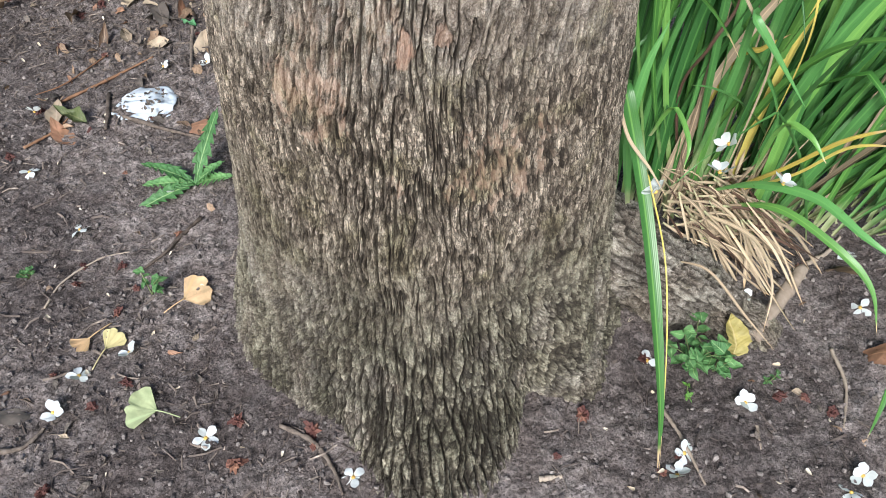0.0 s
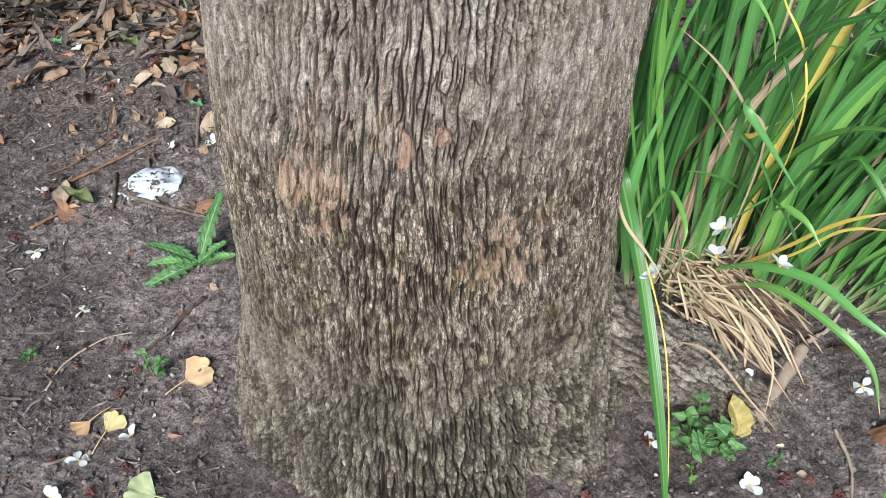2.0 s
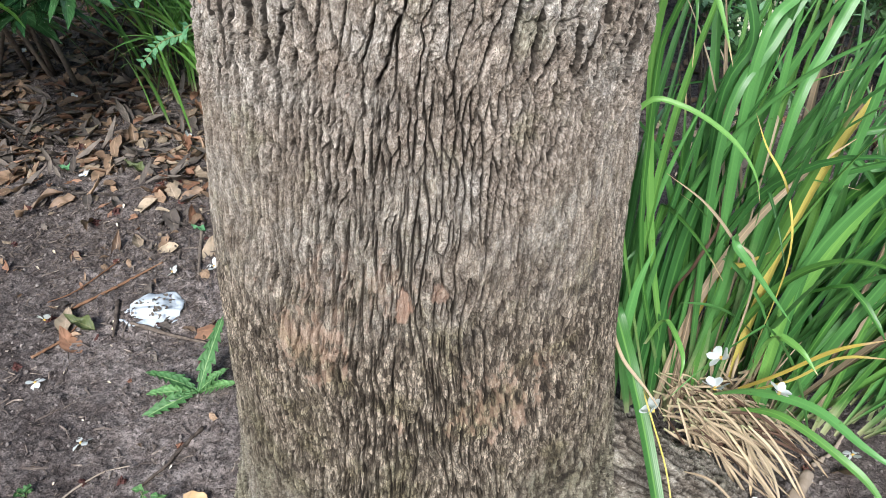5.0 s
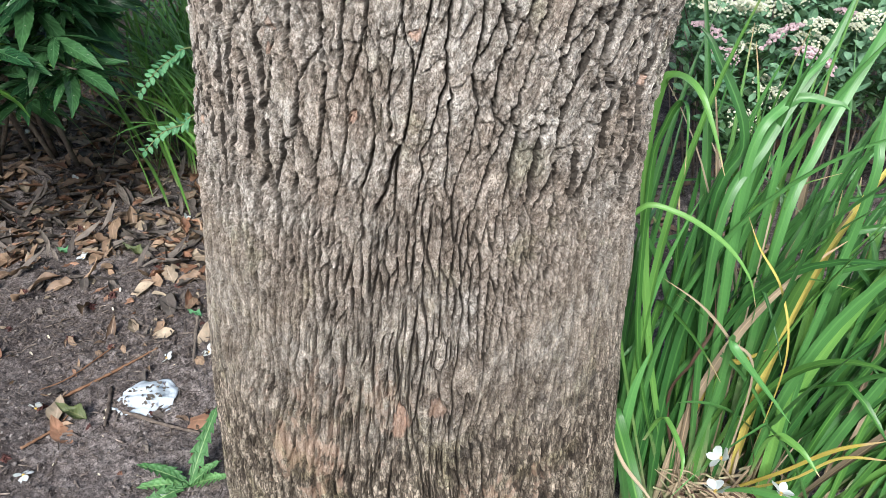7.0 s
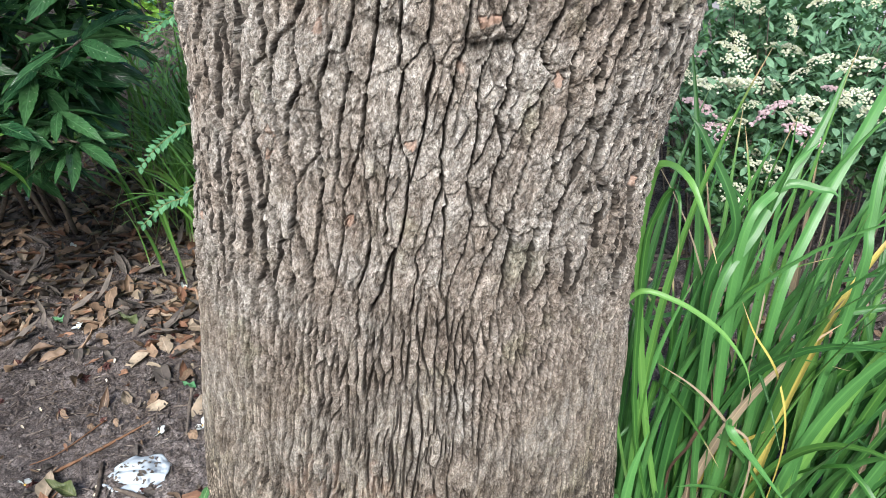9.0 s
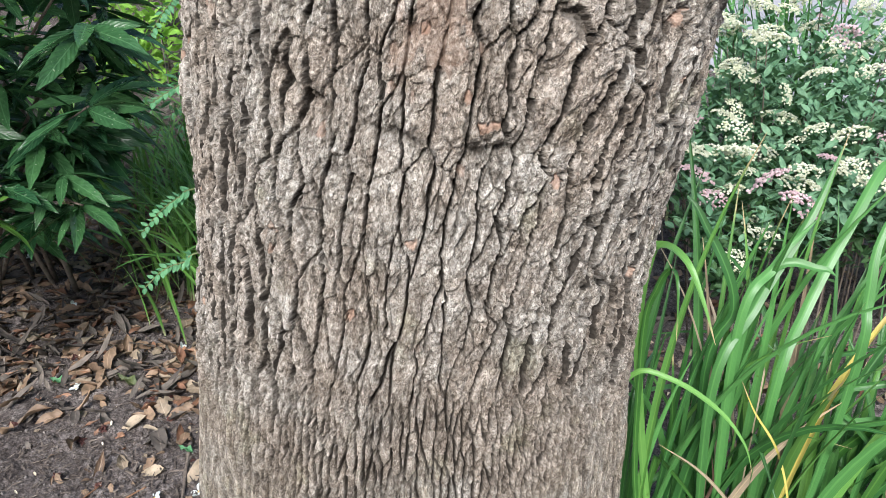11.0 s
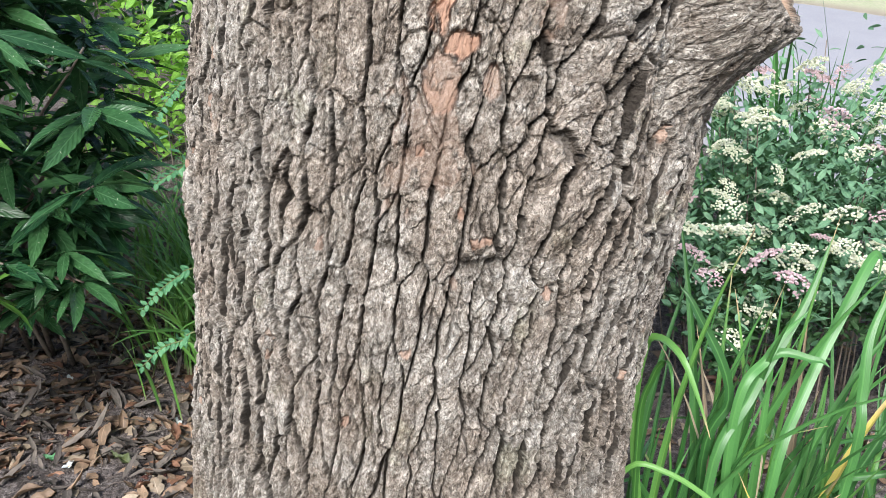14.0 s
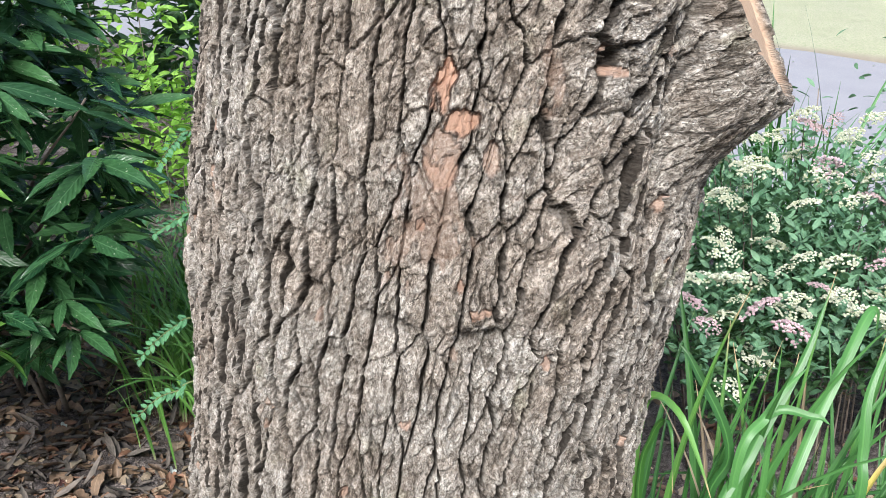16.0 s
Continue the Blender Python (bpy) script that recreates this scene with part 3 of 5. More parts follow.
def clods(x, y):
    f1, f2, who = cells(x * 48, y * 48, 17)
    g1, g2, w2 = cells(x * 110, y * 110, 23)
    keep = smooth(0.35, 0.75, who + 0.35 * waves(x * 6, y * 6, 4))
    return 0.009 * keep * smooth(0.62, 0.1, f1) + 0.0045 * smooth(0.6, 0.2, g1) * w2


FINE_X, FINE_Y = np.arange(-3.4, 3.4, 0.01), np.arange(0.2, 5.4, 0.01)
FINE_Z = ground_at(*np.meshgrid(FINE_X, FINE_Y, indexing="ij"))


def on_ground(x, y, up=0.0):
    """A place on the ground, looked up in a fine table."""
    i, j = round((x + 3.4) / 0.01), round((y - 0.2) / 0.01)
    if 0 <= i < len(FINE_X) and 0 <= j < len(FINE_Y):
        return (x, y, float(FINE_Z[i, j]) + up)
    return (x, y, float(ground_at(x, y)) + up)


def furrows(u, v, su, sv, seed):
    """Long split plates: metres to the nearest split, how upright that split is, and the plate's number."""
    x, y = u / su, v / sv
    i, j = np.floor(x), np.floor(y)
    big = np.full(x.shape, 99.0)
    d1, d2, x1, y1, x2, y2, who = big, big, big * 0, big * 0, big * 0, big * 0, big * 0
    for di in (-1, 0, 1):
        for dj in (-1, 0, 1):
            a, b = i + di, j + dj
            ox, oy = a + 0.1 + 0.8 * hashed(a, b, seed) - x, b + hashed(a, b, seed + 5) - y
            d = ox * ox + oy * oy
            first, second = d < d1, (d >= d1) & (d < d2)
            x2, y2 = np.where(first, x1, np.where(second, ox, x2)), np.where(first, y1, np.where(second, oy, y2))
            d2 = np.where(first, d1, np.where(second, d, d2))
            who = np.where(first, hashed(a, b, seed + 9), who)
            x1, y1, d1 = np.where(first, ox, x1), np.where(first, oy, y1), np.where(first, d, d1)
    nx, ny = x2 - x1, y2 - y1
    ln = np.maximum(np.hypot(nx, ny), 1e-6)
    slope = np.hypot(nx / ln / su, ny / ln / sv)
    return (d2 - d1) / (2 * ln) / slope, np.abs(nx / ln / su) / slope, who


# ---- ground, path ----


def stretch_axis(lo, hi, step, far):
    inner = np.arange(lo, hi + step / 2, step)
    grow = step * 1.35 ** np.arange(1, 40)
    out = np.cumsum(grow)
    out = out[out < far]
    out = np.append(out, far)
    return np.concatenate([lo - out[::-1], inner, hi + out])


gx, gy = stretch_axis(-1.75, 1.35, 0.0075, 420), stretch_axis(0.30, 3.0, 0.0075, 420)
GX, GY = np.meshgrid(gx, gy)
near = smooth(4.5, 3.0, np.abs(GX)) * smooth(5.0, 3.3, GY) * smooth(-0.6, 0.2, GY)
GZ = ground_at(GX, GY) + near * clods(GX, GY)
gm = fast_mesh("ground", np.stack([GX, GY, GZ], -1).reshape(-1, 3), sheet_quads(len(gy), len(gx)))
tagged(part("ground", gm, SOIL), "dark crumbly garden soil with bark mulch and dry grass beyond", "ground", kind="structure")


def build_path():
    along, acr = np.linspace(-26, 14, 81), np.array([4.95, 5.0, 6.0, 7.0, 8.0, 8.95, 9.0])
    A, B = np.meshgrid(along, acr)
    X, Y = 0.762 * A + 0.648 * B, -0.648 * A + 0.762 * B
    Z = lay(X, Y) + 0.03
    Z[0] -= 0.3
    Z[-1] -= 0.3
    me = fast_mesh("path", np.stack([X, Y, Z], -1).reshape(-1, 3), sheet_quads(len(acr), len(along)), None, False)
    tagged(part("path", me, ASPHALT), "grey worn asphalt garden path before a lawn", "path", kind="structure")


build_path()

# ---- the trunk ----
TZ = [-0.12, 0.0, 0.06, 0.14, 0.28, 0.43, 0.54, 0.69, 0.81, 0.94, 1.08, 1.20, 1.40, 1.60, 2.2, 3.0]
TR = [0.43, 0.392, 0.375, 0.355, 0.329, 0.314, 0.303, 0.289, 0.275, 0.261, 0.256, 0.256, 0.256, 0.25, 0.225, 0.19]
TX = [-0.03, -0.03, -0.03, -0.03, -0.03, -0.03, -0.031, -0.031, -0.023, -0.014, -0.005, 0.006, 0.024, 0.052, 0.11, 0.17]


def trunk_shape(a, z):
    """The radius of the bare form, and its middle, at angle a (0: towards the viewer, to the right +) and height z."""
    soft = np.array([-0.03, 0.0, 0.03])
    r = sum(np.interp(z + d, TZ, TR) for d in soft) / 3
    cx = sum(np.interp(z + d, TZ, TX) for d in soft) / 3
    cy = 0.68 + np.maximum(np.interp(np.maximum(z, 0.28), TZ, TR), 0.2)
    foot = np.exp(-np.maximum(z, -0.05) / 0.085)

    def lobe(deg, wide):
        d = (a - radians(deg) + np.pi) % (2 * np.pi) - np.pi
        return np.exp(-(d / radians(wide)) ** 2)

    r = r + foot * (0.17 * lobe(3, 17) - 0.055 * lobe(32, 8) + 0.035 * lobe(47, 10) + 0.05 * lobe(100, 16) + 0.012 * lobe(-48, 18) + 0.08 * lobe(170, 25) - 0.02 * lobe(-24, 8))
    r = r + np.exp(-np.maximum(z, 0) / 0.3) * (0.012 * lobe(45, 8) - 0.014 * lobe(33, 7))
    limb = smooth(1.365, 1.56, z) * smooth(1.86, 1.66, z)
    boss = smooth(1.375, 1.475, z) * smooth(1.90, 1.70, z)
    round_off = smooth(radians(47), radians(59), a) * smooth(radians(140), radians(100), a)
    r = r + 0.088 * limb * lobe(92, 28) + 0.042 * boss * round_off - 0.016 * smooth(1.25, 1.42, z) * smooth(2.0, 1.7, z) * lobe(47, 5)
    r = r + 0.018 * smooth(1.12, 1.3, z) * smooth(1.9, 1.5, z) * lobe(84, 22)
    r = r + 0.004 * waves(a * 3.1, z * 6, 60) + 0.003 * waves(a * 7, z * 14, 61)
    return r, cx, cy


def build_trunk():
    front = np.arange(radians(-92), radians(112), 0.00105 / 0.262)
    back = np.linspace(radians(112), radians(268), 60)[:-1]
    ang = np.concatenate([front, back])
    zs = np.concatenate([np.arange(-0.08, 0.13, 0.0012), np.arange(0.13, 0.34, 0.0019), np.arange(0.34, 0.80, 0.0020), np.arange(0.80, 1.62, 0.0017), np.linspace(1.62, 2.9, 84), np.linspace(2.91, 3.0, 12)])
    A, Z = np.meshgrid(ang, zs)
    R, CX, CY = trunk_shape(A, Z)
    U, V = A * 0.26, Z
    run = np.cumsum(np.hypot(np.gradient(R, axis=0), np.gradient(zs)[:, None]), axis=0)
    down = run - run[int(np.searchsorted(zs, 0.6))] + 0.6
    girth = A * np.maximum(np.interp(Z, TZ, TR), 0.26)
    # grain leans towards the limb on its side
    lean = 0.30 * smooth(-0.05, 0.30, U) + 0.03
    U1 = U - lean * 0.5 * (np.sqrt((V - 1.1) ** 2 + 0.02) + V - 1.1)
    U1 = U1 + 0.0055 * rough_waves(U * 13, V * 8, 40, 3)
    V1 = V + 0.006 * rough_waves(U * 30, V * 18, 48, 2)
    step_u = np.full(len(ang), 0.00105)
    step_u[len(front):] = 0.012
    step_v = np.gradient(zs)

    def lines(k, u, v, su, sv, seed, octaves=3):
        """Metres to the nearest of many wandering lines, drawn out upwards, in the rows k."""
        f = rough_waves(u / su, v / sv, seed, octaves)
        return np.abs(f) / np.maximum(np.hypot(np.gradient(f, axis=1) / step_u[None], np.gradient(f, axis=0) / step_v[k, None]), 0.25 / su)

    def ledges(u, v, su, sv, seed, levels):
        """Stepped layers with sharp little edges, 0 to 1."""
        f = (rough_waves(u / su, v / sv, seed, 4) * 0.5 + 0.7) * levels
        k = np.floor(f)
        return (k + smooth(0.0, 0.30, f - k)) / (levels * 1.4)

    def some(u, v, su, sv, seed, lo, hi):
        return smooth(lo, hi, waves(u / su, v / sv, seed))

    up = smooth(0.93, 1.05, V + 0.06 * rough_waves(U * 12, V * 5, 100, 3))
    mid = smooth(0.88, 0.97, V + 0.06 * rough_waves(U * 14, V * 6, 104, 3)) * (1 - up)
    low = smooth(0.42, 0.20, V + 0.05 * rough_waves(U * 9, V * 6, 101, 3))
    belt = np.clip(1 - up - low - mid, 0, 1)
    collar = smooth(radians(46), radians(54), A) * smooth(radians(150), radians(120), A) * smooth(1.33, 1.43, Z) * smooth(2.0, 1.8, Z)
    H, cell, cork_shade, dashes = 0 * Z, 0 * Z, 0 * Z, 0 * Z

    # long thick plates between open furrows; short crowded scales on the limb's collar
    k = slice(int(np.searchsorted(zs, 0.72)), len(zs))
    u, u1, v, col = U[k], U1[k], V1[k], collar[k]
    fray = 0.0019 * rough_waves(u / 0.012, v / 0.016, 170, 4)
    fray2 = 0.0021 * rough_waves(u / 0.010, v / 0.013, 270, 4)
    crust = 0.0017 * rough_waves(u1 / 0.0065, v / 0.008, 80, 3)
    rim = smooth(0.06, 0.20, np.abs(u + 0.02)) * (u < 0.32)
    e1, s1, who = furrows(u1 + fray, v + fray2, 0.0212, 0.080, 1)
    wide = 0.0016 + 0.0009 * waves(u * 30, v * 11, 73) + 0.0009 * rim
    upright = 0.22 + 0.78 * s1 ** 4
    cut = smooth(wide, wide * 0.45, e1) * upright
    e2, s2, w2 = furrows(u1 - fray2, v + fray, 0.0110, 0.024, 4)
    nick = smooth(0.0017, 0.0005, e2) * (0.40 + 0.60 * s2 ** 2) * smooth(-0.55, 0.15, waves(u * 45, v * 25, 78))
    e5, s5, w7 = furrows(u1 + 0.7 * fray2, v - fray, 0.0054, 0.0090, 14)
    plates = 0.0010 * smooth(0.0, 0.006, e1) + 0.0034 * (who - 0.5) + 0.0036 * (w2 - 0.5) + 0.0024 * (w7 - 0.5) + crust - (0.0095 + 0.0085 * rim) * cut - 0.0038 * nick
    g1 = smooth(0.0019, 0.0005, e2)
    stubby = 0.0062 * (w2 - 0.5) + 0.0030 * (w7 - 0.5) + crust - 0.0045 * g1
    H[k] += up[k] * (plates * (1 - col) + stubby * col)
    cell[k] += up[k] * (0.26 * who + 0.40 * w2 + 0.34 * w7) * (1 - 0.85 * col)
    # the dark tone reaches up the furrow walls, painting their shade with the cork
    cork_shade[k] += up[k] * (np.maximum(smooth(wide * (1.1 + 0.5 * rim), wide * (0.7 + 0.4 * rim), e1) * upright, 0.65 * nick) * (1 - col) + 0.5 * g1 * col)
    # narrower ridges where the plates run down into the belt
    e6, s6, w8 = furrows(u + 0.7 * fray, v + fray2, 0.0082, 0.046, 21)
    cut6 = smooth(0.0019, 0.0005, e6) * (0.2 + 0.8 * s6 ** 3)
    H[k] += mid[k] * (0.0036 * (w8 - 0.5) + 0.0018 * (w2 - 0.5) + 0.0014 * (w7 - 0.5) + 0.8 * crust - 0.0078 * cut6 - 0.002 * nick)
    cell[k] += mid[k] * (0.5 * w8 + 0.3 * w2 + 0.2 * w7)
    cork_shade[k] += mid[k] * np.maximum(smooth(0.0019, 0.0009, e6) * (0.2 + 0.8 * s6 ** 3), 0.5 * nick)

    # fine splits, middle belt
    Um = U + 0.0042 * rough_waves(U * 18, V * 12, 140, 3)
    k = slice(int(np.searchsorted(zs, 0.08)), int(np.searchsorted(zs, 1.14)))
    u, v = Um[k], V1[k]
    d1, d2 = lines(k, u, v, 0.0105, 0.11, 41, 2), lines(k, u + 0.5, v, 0.0066, 0.040, 45, 2)
    slit = np.maximum(smooth(0.0018, 0.0006, d1) * some(u, v, 0.01, 0.05, 78, -0.9, -0.3), 0.85 * smooth(0.0015, 0.0004, d2) * some(u, v, 0.008, 0.02, 79, -0.7, 0.0))
    dash = ledges(u, v, 0.0062, 0.024, 92, 3)
    grit = ledges(u + 0.03, v, 0.0060, 0.009, 88, 3)
    H[k] += belt[k] * (0.0040 * dash + 0.0008 * grit - 0.0066 * slit - 0.0015)
    cell[k] += belt[k] * np.clip((0.8 * dash + 0.2 * grit - 0.28) * 1.9, 0, 1)
    cork_shade[k] += belt[k] * slit
    dashes[k] = dash

    # split and scaly foot
    k = slice(0, int(np.searchsorted(zs, 0.56)))
    u, v = (Um - U + girth)[k], (down + V1 - V)[k]
    fray = 0.0018 * rough_waves(u / 0.014, v / 0.018, 370, 4)
    fray2 = 0.0018 * rough_waves(u / 0.012, v / 0.014, 371, 4)
    e3, s3, w4 = furrows(u + fray, v + fray2, 0.0150, 0.050, 12)
    e4, s4, w6 = furrows(u - fray2, v + fray, 0.0080, 0.016, 33)
    e9, s9, w9 = furrows(u + fray2, v - fray, 0.0052, 0.007, 35)
    f1 = lines(k, u, v, 0.026, 0.15, 51)
    # long open cracks running down into the roots
    gape = smooth(0.0032, 0.0010, f1) * some(u, v, 0.03, 0.07, 93, -0.6, 0.0)
    split = np.maximum(smooth(0.0030, 0.0011, e3) * (0.35 + 0.65 * s3 ** 2), gape)
    thin = smooth(0.0016, 0.0005, e4)
    H[k] += low[k] * (0.0058 * (w4 - 0.5) + 0.0030 * (w6 - 0.5) + 0.0012 * (w9 - 0.5) - 0.0120 * split - 0.0030 * thin + 0.0006 * rough_waves(u / 0.008, v / 0.008, 98, 3))
    cell[k] += low[k] * (0.4 * w4 + 0.35 * w6 + 0.25 * w9)
    cork_shade[k] += low[k] * np.maximum(0.95 * split, 0.6 * thin)
    cork_shade = np.clip(1.1 * cork_shade, 0, 1)
    tan = belt * (0.30 + 0.65 * smooth(0.86, 0.64, V))

    # an old seam across the trunk, with knots
    seam_z = np.interp(U, [-0.22, -0.15, 0.0, 0.13, 0.24], [1.375, 1.35, 1.282, 1.31, 1.33]) + 0.008 * rough_waves(U * 35, V * 0, 110, 3)
    seam = np.exp(-((V - seam_z) / 0.006) ** 2) * smooth(-0.35, 0.25, waves(U * 24, V * 0 + 3, 112)) * smooth(0.26, 0.16, np.abs(U))
    H = H - 0.007 * seam + 0.005 * np.exp(-((V - seam_z - 0.018) / 0.014) ** 2) * smooth(0.26, 0.14, np.abs(U))
    cork_shade = np.maximum(cork_shade, 0.55 * seam)
    X = CX + R * np.sin(A)

    def spot(x, z, wx, wz, ragged=0.55, seed=120):
        d = np.hypot((X - x) / wx, (V - z) / wz) + ragged * rough_waves(X * 110, V * 60, seed, 4)
        return smooth(1.05, 0.8, d) * (np.abs(A) < 1.5)

    # torn bark: bright splinters above, smooth dull inner bark below
    bare = np.maximum(spot(0.021, 1.492, 0.009, 0.026, 0.5), spot(0.032, 1.466, 0.014, 0.010, 0.35))
    under = np.maximum(spot(0.018, 1.435, 0.014, 0.026, 0.3, 124), spot(0.058, 1.437, 0.009, 0.012, 0.4, 125))
    worn = np.maximum(spot(0.012, 1.392, 0.030, 0.055, 0.5, 126), spot(0.10, 1.50, 0.014, 0.03, 0.5, 127))
    H = H * (1 - 0.7 * np.maximum(bare, under)) * (1 - 0.55 * worn) - 0.003 * np.maximum(bare, under)
    H = H + 0.0012 * bare * waves(U * 900, V * 120, 128)
    rub = np.maximum.reduce([spot(-0.040, 0.785, 0.010, 0.028, 0.35, 130), spot(0.0, 0.80, 0.008, 0.016, 0.5, 131) * 0.7])
    H = H * (1 - 0.6 * rub)
    speck = smooth(0.42, 0.62, dashes) * np.maximum.reduce([spot(-0.155, 0.715, 0.05, 0.06, 0.6, 133), spot(0.075, 0.60, 0.055, 0.06, 0.7, 134), spot(-0.06, 0.58, 0.012, 0.02, 0.5, 135), spot(-0.10, 0.80, 0.06, 0.05, 0.7, 136) * 0.6])
    fleck = smooth(0.968, 0.985, cells(U1 / 0.007, V1 / 0.010, 139)[2]) * smooth(0.1, 0.5, waves(U * 16, V * 16, 138)) * up
    scar = np.clip(bare + 0.5 * under + 0.28 * worn + 0.65 * rub + 0.46 * speck + 0.7 * fleck, 0, 1)
    moss = smooth(0.60, 0.16, V + 0.08 * rough_waves(U * 8, V * 8, 150, 3)) * (0.55 + 0.45 * smooth(-0.9, 0.1, waves(U * 25, V * 18, 152)))

    # the sawn limb: cut off by a plane, with the bark rim standing proud
    H = H * smooth(radians(-112), radians(-100), (A + np.pi) % (2 * np.pi) - np.pi) + 0 * H
    bare_form = np.stack([CX + R * np.sin(A), CY - R * np.cos(A), Z], -1)
    facing = unit(np.cross(np.gradient(bare_form, axis=1), np.gradient(bare_form, axis=0)))
    slope = 1 - smooth(0.10, 0.45, Z)
    drop = facing[..., 2] * H * slope
    R = R + H * (1 + slope * (np.hypot(facing[..., 0], facing[..., 1]) - 1))
    nx, ny, nz = 0.80, -0.38, 0.46
    ax, ay, az = 0.303, 0.80, 1.497
    runs = np.sin(A) * nx - np.cos(A) * ny
    reach = ((ax - CX) * nx + (ay - CY) * ny + (az - Z) * nz) / np.where(np.abs(runs) < 0.15, 0.15, runs)
    over = R - H - reach + 0.005 * rough_waves(U * 40, V * 40, 160, 2)
    sawn = (runs > 0.15) & (over > 0.0) & (Z > 1.32) & (Z < 2.0)
    inside = smooth(0.010, 0.016, over) * sawn
    R = np.where(sawn, np.minimum(R, reach + 0.008 - 0.016 * inside + 0.0006 * waves(U * 160, V * 60, 166)), R)
    wood = smooth(0.3, 0.9, inside)

    R = R * np.sqrt(np.clip((3.0 - Z) / 0.10, 0.0, 1.0))
    P = np.stack([CX + R * np.sin(A), CY - R * np.cos(A), Z + drop], -1)
    n, m = A.shape
    verts = np.vstack([P.reshape(-1, 3), [[float(CX[-1, 0]), float(CY[-1, 0]), 3.03]]])
    up_uv = np.stack([U1 * up + (Um - U + girth) * (1 - up), np.where(Z < 0.6, down, Z) + V1 - V], -1).reshape(-1, 2)
    me = fast_mesh("trunk", verts[:-1], sheet_quads(n, m, True), up_uv, False)
    for name, val in (("cell", cell), ("cork_shade", cork_shade), ("moss", moss), ("scar", scar), ("wood", wood), ("tan", tan)):
        me.attributes.new(name, "FLOAT", "POINT").data.foreach_set("value", val.astype(np.float32).ravel())
    return me


tree = tagged(new("tree"), "old tree with deeply furrowed grey-brown bark, moss at its foot", "tree")
part("trunk", build_trunk(), BARK, tree)


def barked_root(points, radii, seed):
    """A thick root with the same knobbly bark as the trunk's foot."""
    n, sides = 170, 120
    c = bend(points, n)
    r = np.interp(np.linspace(0, 1, n), np.linspace(0, 1, len(radii)), radii)
    t = unit(np.gradient(c, axis=0))
    side = unit(np.cross(t, (0.0, 0.0, 1.0)))
    top = np.cross(side, t)
    a = np.linspace(0, 2 * np.pi, sides, endpoint=False)
    S, A = np.meshgrid(np.linspace(0, np.linalg.norm(np.diff(c, axis=0), axis=1).sum(), n), a, indexing="ij")
    arc = np.abs((A - np.pi / 2 + np.pi) % (2 * np.pi) - np.pi) * 0.07
    jag = 0.003 * rough_waves(arc / 0.012, S / 0.012, seed, 3)
    e, s, who = furrows(arc + jag, S, 0.014, 0.060, seed + 1)
    e2, s2, w2 = furrows(arc - jag, S + jag, 0.010, 0.013, seed + 2)
    cut = smooth(0.003, 0.001, e)
    h = 0.001 * smooth(0, 0.008, e) + 0.003 * (who - 0.5) + 0.003 * (w2 - 0.5) - 0.007 * cut + 0.004 * rough_waves(arc / 0.014, S / 0.014, seed + 3, 4) + 0.012 * rough_waves(arc / 0.06, S / 0.06, seed + 4, 2)
    rr = r[:, None] + h * np.minimum(1, r[:, None] / 0.05)
    P = c[:, None] + rr[..., None] * (np.cos(A)[..., None] * side[:, None] + np.sin(A)[..., None] * top[:, None])
    me = fast_mesh("root", P.reshape(-1, 3), sheet_quads(n, sides, True), np.stack([arc, S], -1).reshape(-1, 2))
    for name, val in (("cell", 0.5 * who + 0.3 * w2), ("cork_shade", cut), ("moss", 0.35 + 0.4 * smooth(-0.3, 0.6, rough_waves(arc / 0.05, S / 0.05, seed + 6, 2))), ("scar", 0 * S), ("wood", 0 * S), ("tan", 0 * S)):
        me.attributes.new(name, "FLOAT", "POINT").data.foreach_set("value", val.astype(np.float32).ravel())
    return me

part("root", barked_root([(0.16, 1.04, 0.17), (0.34, 0.975, 0.10), (0.48, 0.925, 0.05), (0.58, 0.88, 0.015), (0.66, 0.835, -0.045)], [0.12, 0.095, 0.074, 0.052, 0.025], 300), BARK, tree, "soil-stained woody surface root")
part("root_stub", tube("root_stub", [(0.585, 0.84, 0.02), (0.64, 0.895, 0.05), (0.685, 0.945, 0.075), (0.70, 0.96, 0.08)], [0.018, 0.0135, 0.012, 0.008], 40, 20, 0.22, 5), TWIG_PALE, tree, "pale broken root stub")

# ---- strap-leaved clump ----
clump = tagged(new("strap_leaf_clump"), "clump of long green strap leaves with yellow and withered ones", "plant")


def in_trunk(p, room=0.012):
    a = np.arctan2(p[:, 0] - np.interp(p[:, 2], TZ, TX), -(p[:, 1] - 0.93))
    r, cx, cy = trunk_shape(a, p[:, 2])
    return np.any((np.hypot(p[:, 0] - cx, p[:, 1] - cy) < r + room) & (p[:, 2] < 2.0))


def blade_through(mat, width, points):
    """A blade along a given curve, rising from the clump's foot."""
    p = [tuple(q) for q in points]
    if p[0][2] > 0.3:
        p = [(min(max(0.46 + 0.45 * (p[0][0] - 0.3), 0.42), 0.8), 1.16, 0.0)] + p
    c = bend(p, 30)
    c[:, 2] = np.maximum(c[:, 2], ground_at(c[:, 0], c[:, 1]) + 0.006)
    v, q, uv = blade_arrays(c, width * 0.84, np.array((0.15, -0.9, 0.5)), 0.42, 0.25)
    part("blade", fast_mesh("blade", v, q, uv), mat, clump)


